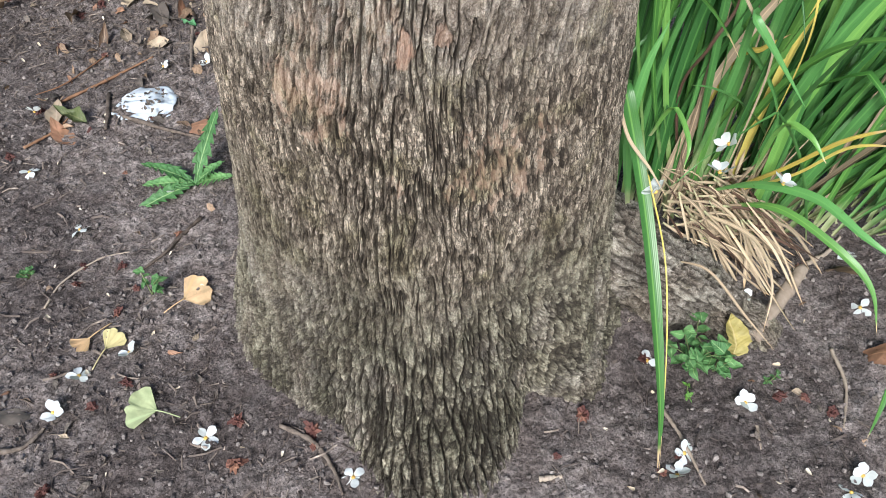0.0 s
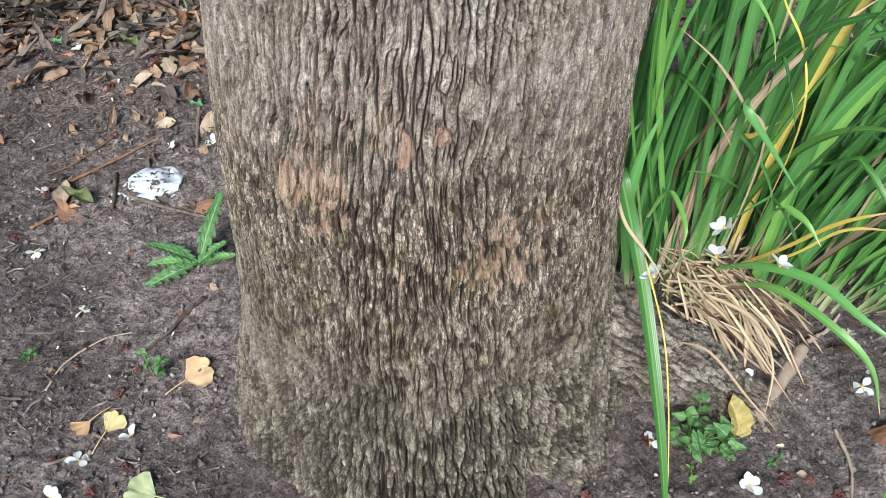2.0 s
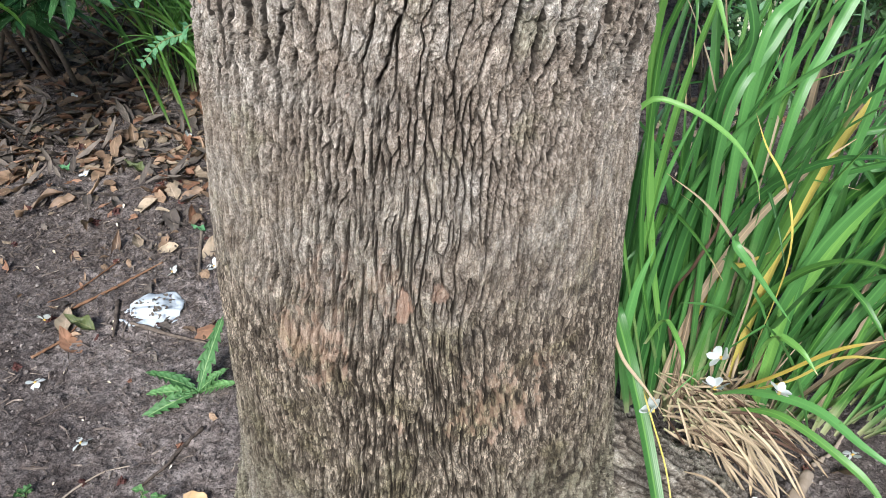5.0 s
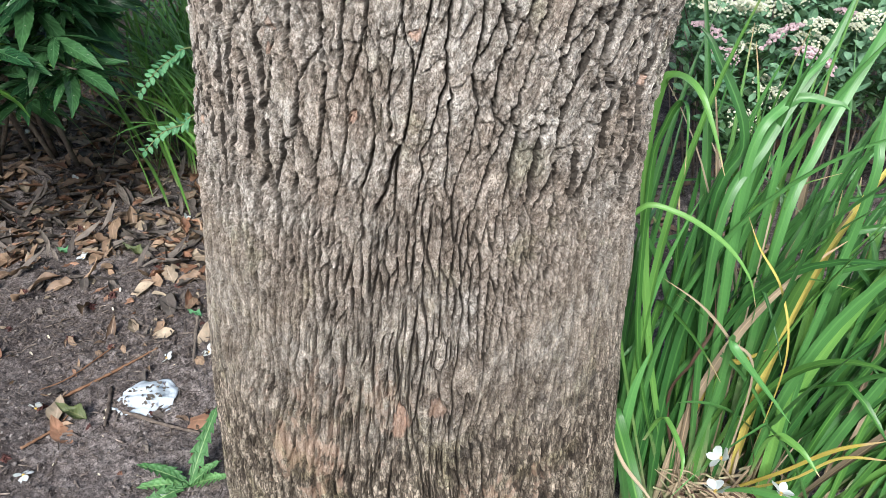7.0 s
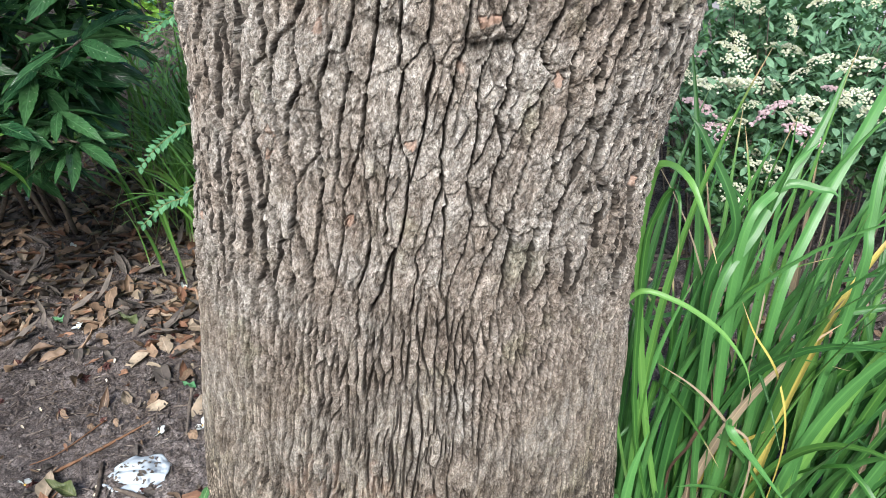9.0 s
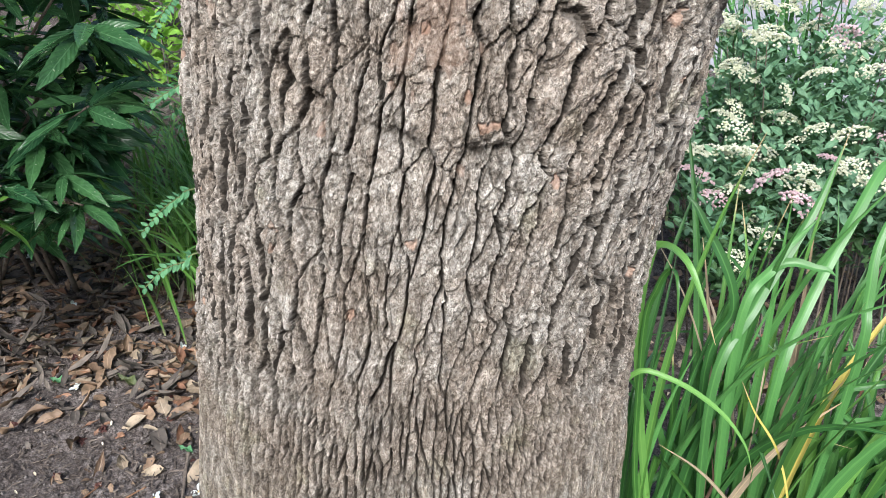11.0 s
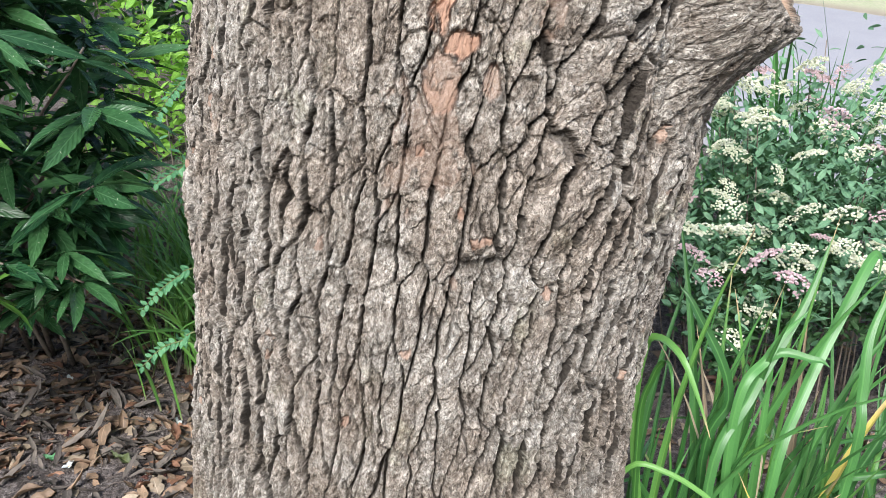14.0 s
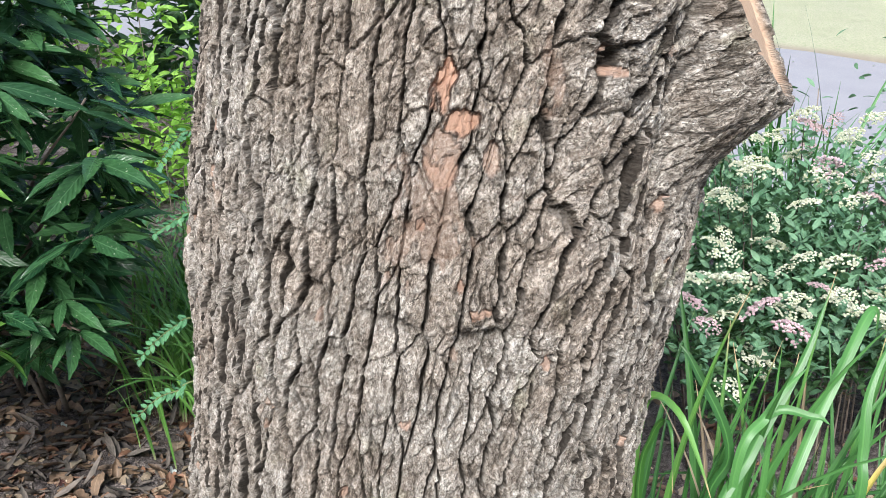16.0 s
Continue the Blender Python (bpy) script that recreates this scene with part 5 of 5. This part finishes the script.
    for v in bm.verts:
        n = v.co.normalized()
        v.co = Vector((n.x, n.y, n.z * 0.6)) * 0.0085 * (0.35 + 1.3 * abs(noise.noise(n * 2.3 + Vector((3, 1, 2)))) + 0.5 * noise.noise(n * 6))
    shared = bpy.data.meshes.new("withered_bud")
    bm.to_mesh(shared)
    bm.free()
    for x, y in spots(150, 0.28):
        ob = tagged(part("withered_bud", shared, BUD), "shrivelled dark red flower bud on the soil", "flower", "withered buds")
        ob.matrix_basis = turned(x, y, 0.006, rng, 0.5) @ Matrix.Scale(rng.uniform(0.9, 2.3), 4)
    petal = fast_mesh("loose_petal", *leaf_arrays(0.016, 0.008, "spoon", 0.7, 0.5, 0.25, 0, 3, 7, 3))
    path_petal = fast_mesh("path_petal", *leaf_arrays(0.016, 0.012, "spoon", 0.4, 0.3, 0.15, 0, 3, 7, 3))
    for x, y in spots(230, 0.3):
        ob = tagged(part("loose_petal", petal, DRY_PETAL), "shrivelled cream petal on the soil", "petal", "loose petals")
        ob.matrix_basis = turned(x, y, 0.006, rng, 0.3) @ Matrix.Scale(rng.uniform(0.5, 1.2), 4)

    for k in range(22):
        x, y = rng.uniform(1.9, 4.8), rng.uniform(4.2, 8.2)
        if 5.2 < 0.648 * x + 0.762 * y < 8.8:
            ob = tagged(part("path_petal", path_petal, PETAL), "white petal fallen on the asphalt path", "petal", "petals on the path")
            ob.matrix_basis = Matrix.Translation((x, y, float(lay(x, y)) + 0.036)) @ Matrix.Rotation(rng.uniform(0, 6), 4, "Z") @ Matrix.Scale(rng.uniform(1.5, 3.0), 4)


scraps()


def twig(points, radius, mat, label, up=0.006, seed=0):
    radius = radius * 0.72
    p = [(x, y, float(ground_at(x, y)) + up) for x, y in points]
    ob = tagged(part("twig", tube("twig", p, [radius, radius * 0.9, radius * 0.55], 34, 10, 0.42, seed), mat), label, "twig")
    return ob


twig([(-0.285, 0.655), (-0.225, 0.625), (-0.185, 0.575), (-0.165, 0.53)], 0.0062, TWIG, "curved grey-brown twig on bare soil", 0.008, 1)
twig([(-0.53, 1.17), (-0.57, 1.10), (-0.58, 1.07), (-0.63, 1.01)], 0.0060, TWIG, "bent dark dead twig on bare soil", 0.008, 2)
twig([(-0.79, 0.92), (-0.775, 0.985), (-0.72, 1.05), (-0.66, 1.075)], 0.0032, TWIG_PALE, "thin pale arched twig on bare soil", 0.006, 3)
twig([(-0.79, 0.60), (-0.72, 0.61), (-0.695, 0.65)], 0.0068, TWIG, "short thick brown twig on bare soil", 0.008, 4)
twig([(-0.80, 1.53), (-0.69, 1.49), (-0.59, 1.46)], 0.0070, TWIG, "dark dead stick beside white scrap", 0.009, 5)
twig([(-0.99, 1.58), (-0.88, 1.69), (-0.79, 1.79)], 0.0052, TWIG_BROWN, "straight brown stick among bark mulch", 0.009, 6)
twig([(-0.86, 1.62), (-0.84, 1.53), (-0.83, 1.48)], 0.0075, TWIG, "short dark stick beside wilted leaf", 0.010, 7)
twig([(-1.0, 1.40), (-0.95, 1.47), (-0.935, 1.52)], 0.0050, TWIG_BROWN, "short brown stick among dry leaves", 0.009, 8)
twig([(0.385, 0.70), (0.41, 0.63), (0.435, 0.545)], 0.0048, TWIG_PALE, "straight pale twig on bare soil", 0.006, 9)
twig([(0.735, 0.82), (0.735, 0.74), (0.70, 0.65)], 0.0050, TWIG_PALE, "thin bent grey twig on bare soil", 0.006, 10)
twig([(0.76, 1.04), (0.81, 1.07), (0.85, 1.11)], 0.0070, TWIG_PALE, "short pale twig on bare soil", 0.008, 11)
twig([(0.55, 0.66), (0.545, 0.61)], 0.0040, TWIG_PALE, "tiny pale twig on bare soil", 0.005, 12)
twig([(0.16, 0.555), (0.20, 0.56)], 0.0065, TWIG_PALE, "stubby pale wood piece on bare soil", 0.006, 13)
twig([(-0.72, 1.98), (-0.70, 1.86), (-0.67, 1.72)], 0.0080, TWIG, "dark dead stick on bark mulch", 0.010, 14)
twig([(-0.92, 1.80), (-0.99, 1.67), (-1.05, 1.62)], 0.0030, TWIG_BROWN, "thin brown twig on bark mulch", 0.010, 15)
twig([(-1.10, 3.30), (-0.85, 3.02), (-0.6, 2.9)], 0.0090, TWIG_PALE, "pale fallen branch among dry leaves", 0.015, 16)


def plastic_scrap():
    n, m = 26, 34
    a, b = np.meshgrid(np.linspace(-1, 1, m), np.linspace(-1, 1, n))
    edge = np.sqrt(np.clip(1 - 0.45 * b ** 2, 0, 1)), np.sqrt(np.clip(1 - 0.5 * a ** 2, 0, 1))
    X = 0.086 * a * edge[0] * (1 + 0.12 * waves(b * 2, a * 0, 3))
    Y = 0.060 * b * edge[1] * (1 + 0.20 * waves(a * 2.2, b * 0 + 4, 5)) + 0.012 * a
    Z = 0.014 + 0.010 * rough_waves(a * 1.8, b * 1.8, 9, 3) - 0.012 * (a ** 4 + b ** 4) / 2 + 0.008 * np.exp(-(a ** 2 + b ** 2) * 2)
    me = fast_mesh("plastic_scrap", np.stack([X, Y, Z], -1).reshape(-1, 3), sheet_quads(n, m))
    ob = tagged(new("plastic_scrap"), "crumpled white plastic scrap with dirt on it", "litter")
    ob.matrix_basis = Matrix.Translation(on_ground(-0.758, 1.580, 0.002)) @ Matrix.Rotation(-0.15, 4, "Z")
    sheet = part("scrap_sheet", me, RAG, ob)
    solid = sheet.modifiers.new("thick", "SOLIDIFY")
    solid.thickness = 0.0015
    rng = np.random.default_rng(2)
    bits = []
    for k in range(34):
        v, q, uv = leaf_arrays(rng.uniform(0.006, 0.02), rng.uniform(0.006, 0.012), "ovate", 0.5, 0.3, 0.4, 0, k, 6, 3)
        x, y = rng.uniform(-0.06, 0.06), rng.uniform(-0.05, 0.045)
        bits.append(moved((v, q, uv), Matrix.Translation((x, y, 0.026)) @ Matrix.Rotation(rng.uniform(0, 6), 4, "Z")))
    part("dirt", gathered("dirt", bits), DRY_GREY, ob, "dark crumbs stuck to the scrap")


plastic_scrap()

# ---- weeds ----


def toothed_weed():
    ob = tagged(new("dandelion"), "small dandelion rosette with jagged green leaves", "weed")
    ob.matrix_basis = Matrix.Translation(on_ground(-0.565, 1.275, 0.002)) @ Matrix.Scale(1.28, 4)
    for way, ln, roll in (((0.22, 0.62, 0.62), 0.155, 0.3), ((-0.95, 0.42, 0.42), 0.115, 0.2), ((-1.0, 0.02, 0.22), 0.10, 0.0), ((-0.92, -0.55, 0.14), 0.115, -0.2), ((0.9, 0.15, 0.35), 0.075, 0.1), ((0.55, 0.35, 0.5), 0.07, 0.0)):
        n, across = 41, 5
        v, q, uv = leaf_arrays(ln, 0.044, "ovate", -0.55, 0.25, 0.10, 0, 3, n, across)
        s = np.linspace(0, 1, n)
        saw = (0.42 + 0.58 * (1 - ((s * 7.5) % 1.0))) * np.clip(0.25 + 1.6 * s, 0, 1)
        v = v.reshape(n, across, 3)
        v[:, :, 0] *= np.where(s < 0.86, saw, 1.0)[:, None]
        v[:, (0, -1), 1] -= 0.006 * (1 - ((s * 7.5) % 1.0))[:, None]
        part("leaf", fast_mesh("leaf", *moved((v.reshape(-1, 3), q, uv), aim((0, 0, 0.006), way, roll))), WEED, ob)


toothed_weed()


def soft_weed(x, y, height, count, seed, label, leafsize=0.022, mat=None):
    rng = np.random.default_rng(seed)
    ob = tagged(new("weed"), label, "weed")
    ob.matrix_basis = Matrix.Translation(on_ground(x, y, 0.0))
    for k in range(max(2, count // 5)):
        az = rng.uniform(0, 6.28)
        d = np.array((math.cos(az), math.sin(az), 0)) * rng.uniform(0.02, 0.07) * height / 0.08
        tip = d + np.array((0, 0, height * rng.uniform(0.6, 1.1)))
        part("stem", tube("stem", [(0, 0, 0), tuple(d * 0.35 + (0, 0, tip[2] * 0.5)), tuple(tip)], [0.0015, 0.0008], 8, 5), STEM, ob)
        for j in range(5):
            s = 0.35 + 0.16 * j
            at = d * s + np.array((0, 0, tip[2] * s))
            way = (math.cos(az + j * 2.4), math.sin(az + j * 2.4), rng.uniform(-0.1, 0.5))
            arr = leaf_arrays(leafsize * rng.uniform(0.7, 1.3), leafsize * rng.uniform(0.5, 0.8), "ovate", rng.normal(-0.4, 0.4), 0.3, 0.15, 5, j, 12, 5)
            part("leaf", fast_mesh("leaf", *moved(arr, aim(tuple(at), way, rng.normal(0, 0.4)))), mat or WEED, ob)


soft_weed(-0.585, 0.955, 0.07, 15, 4, "small green weed sprouting beside a tan fan leaf", 0.020)
soft_weed(-0.85, 1.00, 0.025, 10, 6, "tiny green seedling in bare soil", 0.016)
soft_weed(0.46, 0.785, 0.11, 35, 9, "dark green toothed weed at the trunk's foot", 0.030)
soft_weed(0.50, 0.77, 0.07, 20, 14, "low dark green weed beside a root", 0.026)
soft_weed(0.445, 0.725, 0.02, 10, 15, "tiny bright green clover sprig on soil", 0.011, LAUREL_NEW)
soft_weed(0.60, 0.75, 0.025, 10, 16, "tiny green sprout on bare soil", 0.012)


def ragged_leaf():
    v, q, uv = leaf_arrays(0.085, 0.062, "ovate", -0.5, 0.35, 0.2, 6, 5, 18, 7)
    ob = tagged(part("yellowing_leaf", fast_mesh("yellowing_leaf", v, q, uv), YELLOWING), "blotched yellow-green leaf leaning on the root", "leaf")
    ob.matrix_basis = aim((0.545, 0.80, 0.02), (-0.05, 0.45, 0.75), 0.2)


ragged_leaf()

# ---- shrubs and background ----


def glossy_shrub():
    """Broad evergreen shrub: shoots that end in whorls of toothed lance leaves."""
    rng = np.random.default_rng(31)
    ob = tagged(new("evergreen_shrub"), "dense evergreen shrub with glossy dark toothed leaves", "shrub")
    shapes, fresh, raw, inner = [], [], [], []
    for k in range(5):
        arr = leaf_arrays(rng.uniform(0.17, 0.245), rng.uniform(0.046, 0.064), "lance", -rng.uniform(0.2, 0.7), rng.uniform(0.15, 0.4), 0.05, 9, k, 19, 5, 0.012)
        shapes.append(fast_mesh("leaf", *arr))
        fresh.append(fast_mesh("leaf", *arr))
        raw.append(arr)
    root = np.array((-1.85, 3.15, -0.1))
    for k in range(190):
        z = 0.44 + 1.45 * rng.random() ** 1.1
        edge = np.interp(z, [0.3, 0.55, 0.9, 1.3, 1.8], [-1.12, -1.0, -0.82, -0.86, -1.04])
        x = edge - 0.14 - 1.15 * rng.random() ** 1.3
        y = rng.uniform(2.15, 2.75) + 0.15 * abs(x + 1.6)
        if k < 9:
            x, y, z = ((-1.03, 2.28, 0.60), (-1.20, 2.18, 0.70), (-0.92, 2.2, 0.92), (-0.88, 2.2, 1.14), (-1.05, 2.05, 1.35), (-1.22, 2.0, 1.20), (-1.28, 2.15, 0.62), (-0.93, 2.3, 1.28), (-1.15, 2.2, 1.50))[k]
        tip = np.array((x, y, z))
        mid = root + (tip - root) * 0.55 + np.array((0, 0, 0.18))
        if k < 18:
            part("branch", tube("branch", [tuple(root + rng.normal(0, 0.22, 3) * (1, 0.6, 0)), tuple(mid), tuple(tip)], [0.011, 0.006, 0.003], 12, 6), TWIG, ob)
        young = rng.random() < 0.16 or (x < -1.1 and z > 1.15 and y < 2.12)
        turn = rng.uniform(0, 6)
        for j in range(int(rng.integers(7, 12))):
            az = turn + j * 2.4
            way = (math.cos(az) + 0.35, math.sin(az) - 0.45, rng.uniform(-0.55, 0.35))
            back = unit(tip - mid) * 0.012 * j
            i, at = int(rng.integers(5)), aim(tuple(tip - back), way, rng.normal(0, 0.5)) @ Matrix.Scale(rng.uniform(0.7, 1.1), 4)
            if k < 30:
                leaf = part("leaf", (fresh if young else shapes)[i], LAUREL_NEW if young else LAUREL, ob)
                leaf.matrix_basis = at
            else:
                inner.append(moved(raw[i], at))
    tagged(part("inner_foliage", gathered("inner_foliage", inner), LAUREL, ob), kind="stuff")


glossy_shrub()


def pinnate_shrub():
    rng = np.random.default_rng(12)
    ob = tagged(new("pinnate_shrub"), "thin shrub with arching blue-green pinnate sprays", "shrub")
    foot = (-0.25, 2.25, -0.08)
    part("stem", tube("stem", [foot, (-0.30, 2.2, 0.5), (-0.34, 2.2, 1.1), (-0.40, 2.25, 1.35)], [0.009, 0.007, 0.003], 16, 6), TWIG, ob)
    for pts in SPRAYS:
        full = [(-0.33, 2.2, pts[0][2] - 0.02)] + pts
        spray = part("spray", tube("spray", full, [0.003, 0.0014], 18, 5), STEM, ob)
        c = bend(full, 40)
        t = unit(np.gradient(c, axis=0))
        for k in range(12, 40, 2):
            for sgn in (-1, 1):
                side = unit(np.cross(t[k], (0, -0.55, 0.8))) * sgn
                way = side * 0.9 + t[k] * 0.55 + rng.normal(0, 0.12, 3)
                arr = leaf_arrays(0.036 * (1.15 - 0.012 * k), 0.0135, "lance", rng.normal(0, 0.3), 0.2, 0.05, 0, k, 8, 3)
                part("leaflet", fast_mesh("leaflet", *moved(arr, aim(tuple(c[k]), tuple(way), rng.normal(0, 0.3)))), BLUEGREEN, spray)


SPRAYS = [
    [(-0.606, 2.0, 0.579), (-0.654, 2.0, 0.55), (-0.709, 1.98, 0.536), (-0.763, 1.95, 0.491)],
    [(-0.605, 2.05, 0.74), (-0.66, 2.05, 0.716), (-0.705, 2.02, 0.689), (-0.76, 2.0, 0.633)],
    [(-0.594, 2.1, 1.013), (-0.633, 2.08, 1.004), (-0.697, 2.05, 0.967)],
    [(-0.603, 2.2, 1.211), (-0.649, 2.15, 1.19), (-0.691, 2.1, 1.126)],
]
pinnate_shrub()


def grass_clump(x, y, count, length, width, mat, seed, label, spread_=0.55, wide=0.12):
    rng = np.random.default_rng(seed)
    z0 = float(lay(x, y))
    pieces = []
    for k in range(count):
        az = rng.uniform(0, 6.28)
        lean = abs(rng.normal(0.2, 0.2))
        end = lean + abs(rng.normal(spread_ * 1.6, 0.4))
        s = np.linspace(0, 1, 13)
        phi = lean + (end - lean) * s ** 1.8
        st = length * rng.uniform(0.6, 1.1) / 12
        d = np.cumsum(np.sin(phi)) * st
        c = np.stack([x + rng.normal(0, wide) + d * math.cos(az), y + rng.normal(0, wide * 0.7) + d * math.sin(az), z0 + np.cumsum(np.cos(phi)) * st], -1)
        pieces.append(blade_arrays(c, width * rng.uniform(0.7, 1.3), np.array((-math.cos(az), -math.sin(az), 0.8)), 0.25, rng.normal(0, 0.5), 0.6, 3))
    tagged(part("grass_clump", gathered("grass_clump", pieces), mat), label, "grass", "background grass clumps", "stuff")


for k, (x, y, n) in enumerate(((-0.72, 3.15, 80), (-1.15, 3.55, 80), (-0.45, 3.45, 80), (-1.7, 3.8, 70), (-0.85, 3.95, 90), (-0.60, 2.80, 60), (-0.98, 3.0, 60), (-0.72, 2.62, 34), (-0.50, 2.95, 60), (-0.85, 3.3, 80), (-0.55, 3.7, 80))):
    grass_clump(x, y, n, 0.75, 0.012, GRASS, 40 + k, "tuft of dark green arching grass under shrubs")
grass_clump(1.50, 3.45, 95, 1.42, 0.019, BLADE, 51, "tall clump of green strap leaves beside the path", 0.38, 0.17)
grass_clump(1.80, 3.75, 40, 1.15, 0.018, BLADE, 52, "tall clump of green strap leaves beside the path", 0.4, 0.12)


def leafy_mass(name, box, count, size, mat, seed, label, shoots=60):
    """A loose bank of leafy shoots; box: middle and half sizes."""
    rng = np.random.default_rng(seed)
    (cx, cy, cz), (hx, hy, hz) = box
    ob = tagged(new(name), label, "shrub")
    arr = [leaf_arrays(size * rng.uniform(0.8, 1.2), size * rng.uniform(0.28, 0.42), "lance", rng.normal(-0.3, 0.3), 0.3, 0.05, 0, k, 6, 3) for k in range(6)]
    pieces = []
    for k in range(shoots):
        p = rng.uniform(-1, 1, 3)
        p = p / max(1.0, np.linalg.norm(p) ** 0.6)
        tip = np.array((cx, cy, cz)) + p * (hx, hy, hz)
        foot = np.array((cx + p[0] * hx * 0.7, cy + p[1] * hy * 0.6, lay(tip[0], tip[1])))
        top = tip - foot
        if k % 3 == 0:
            part("stem", tube("stem", [tuple(foot), tuple(foot + top * 0.5 + rng.normal(0, 0.03, 3)), tuple(tip)], [0.006, 0.002], 8, 5), TWIG, ob)
        for j in range(count // shoots):
            s = rng.uniform(0.25, 1.0)
            at = foot + top * s + rng.normal(0, 0.05 + 0.02 * size / 0.04, 3)
            way = rng.normal(0, 1, 3) * (1, 1, 0.5) + (0, -0.4, 0.15)
            pieces.append(moved(arr[int(rng.integers(6))], aim(tuple(at), tuple(way), rng.normal(0, 0.6)), rng.uniform(0.7, 1.2)))
    leaves = part("foliage", gathered("foliage", pieces), mat, ob)
    tagged(leaves, kind="stuff")


# its sunlit look is in the leaf colour, no extra light falls here
leafy_mass("bright_shrub", ((-1.35, 5.0, 1.15), (1.3, 0.6, 0.95)), 3600, 0.10, SUNNY, 61, "yellow-green leafy shrub in the open, coloured as if sunlit")
leafy_mass("back_hedge", ((-3.0, 6.4, 1.6), (3.4, 0.7, 1.9)), 7500, 0.18, SPIREA_LOW, 62, "tall dark green leafy hedge behind the shrubs", 80)
leafy_mass("low_shrub", ((-1.0, 4.2, 0.45), (0.75, 0.4, 0.5)), 1500, 0.06, BLUEGREEN, 63, "low blue-green shrub behind the grass tufts")
leafy_mass("side_hedge", ((-3.2, 3.8, 1.1), (1.2, 0.9, 1.4)), 3600, 0.14, SPIREA_LOW, 64, "dark leafy shrub deep in shade", 50)


def flower_head(rng, mat):
    pieces = []
    for k in range(100):
        r, a = 0.030 * math.sqrt(rng.random()), rng.uniform(0, 6.28)
        at = (r * math.cos(a), r * math.sin(a), 0.010 * (1 - (r / 0.03) ** 2) + rng.normal(0, 0.0015))
        for j in range(3):
            w = a + j * 2.09 + rng.normal(0, 0.3)
            arr = leaf_arrays(0.0062, 0.0056, "spoon", 0.4, 0.2, 0, 0, j, 3, 3)
            pieces.append(moved(arr, aim(at, (math.cos(w), math.sin(w), 0.35 + 2 * r / 0.06))))
    return gathered("flower_head", pieces)


def flowering_shrub():
    """Arching shoots with small leaves, flat heads of white and pink florets on top."""
    rng = np.random.default_rng(77)
    ob = tagged(new("flowering_shrub"), "grey-green shrub with flat white and pink flower heads", "shrub")
    heads = [(flower_head(rng, CREAM), CREAM), (flower_head(rng, CREAM), CREAM), (flower_head(rng, CREAM), CREAM), (flower_head(rng, PINK), PINK)]
    small = [leaf_arrays(0.050 * rng.uniform(0.8, 1.2), 0.018, "lance", rng.normal(-0.2, 0.3), 0.3, 0.05, 0, k, 5, 3) for k in range(5)]
    upper, under = [], []
    for k in range(700):
        x, y = rng.uniform(0.72, 2.9), rng.uniform(2.0, 3.25)
        top = 0.66 + 0.30 * smooth(1.95, 2.9, y) + rng.uniform(-0.16, 0.16)
        if x < 1.0:
            top -= 0.12
        foot = np.array((1.0 + (x - 0.8) * 0.75, 2.35 + (y - 2.0) * 0.55, 0.0))
        foot[2] = lay(foot[0], foot[1])
        tip = np.array((x, y, top))
        mid = foot + (tip - foot) * 0.5 + np.array((0, 0.03, 0.16))
        c = bend([foot, mid, tip], 24)
        if k % 9 == 0:
            part("stem", tube("stem", [tuple(foot), tuple(mid), tuple(tip)], [0.004, 0.0016], 12, 5), TWIG, ob)
        t = unit(np.gradient(c, axis=0))
        for j in range(26):
            s = 0.42 + 0.57 * j / 25
            i = min(int(s * 23), 23)
            az = j * 2.4 + k
            way = (math.cos(az), math.sin(az), 0.35 + 0.4 * t[i][2])
            piece = moved(small[j % 5], aim(tuple(c[i] + rng.normal(0, 0.02, 3)), way, rng.normal(0, 0.4)), rng.uniform(0.8, 1.35))
            # leaves low in the shrub get the darker green, shade painted by height
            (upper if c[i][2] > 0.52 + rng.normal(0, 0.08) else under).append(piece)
        if rng.random() < 0.29:
            me, mat = heads[int(rng.choice(4, p=[0.3, 0.28, 0.2, 0.22]))]
            h = part("flower_head", me, mat, ob, "pale pink flat flower head" if mat is PINK else "creamy white flat flower head")
            h.matrix_basis = Matrix.Translation(tuple(tip + (0, 0, 0.03))) @ Euler((rng.normal(0.25, 0.25), rng.normal(0, 0.25), rng.uniform(0, 6))).to_matrix().to_4x4() @ Matrix.Scale(rng.uniform(1.2, 2.3), 4)
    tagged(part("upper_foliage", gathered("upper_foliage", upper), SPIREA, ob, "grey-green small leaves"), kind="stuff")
    tagged(part("lower_foliage", gathered("lower_foliage", under), SPIREA_LOW, ob, "small leaves in a green darkened as if shaded"), kind="stuff")


flowering_shrub()
leafy_mass("tall_weed", ((1.72, 3.25, 1.0), (0.42, 0.2, 0.36)), 900, 0.06, SPIREA, 66, "tall thin leafy weeds beside the path", 22)
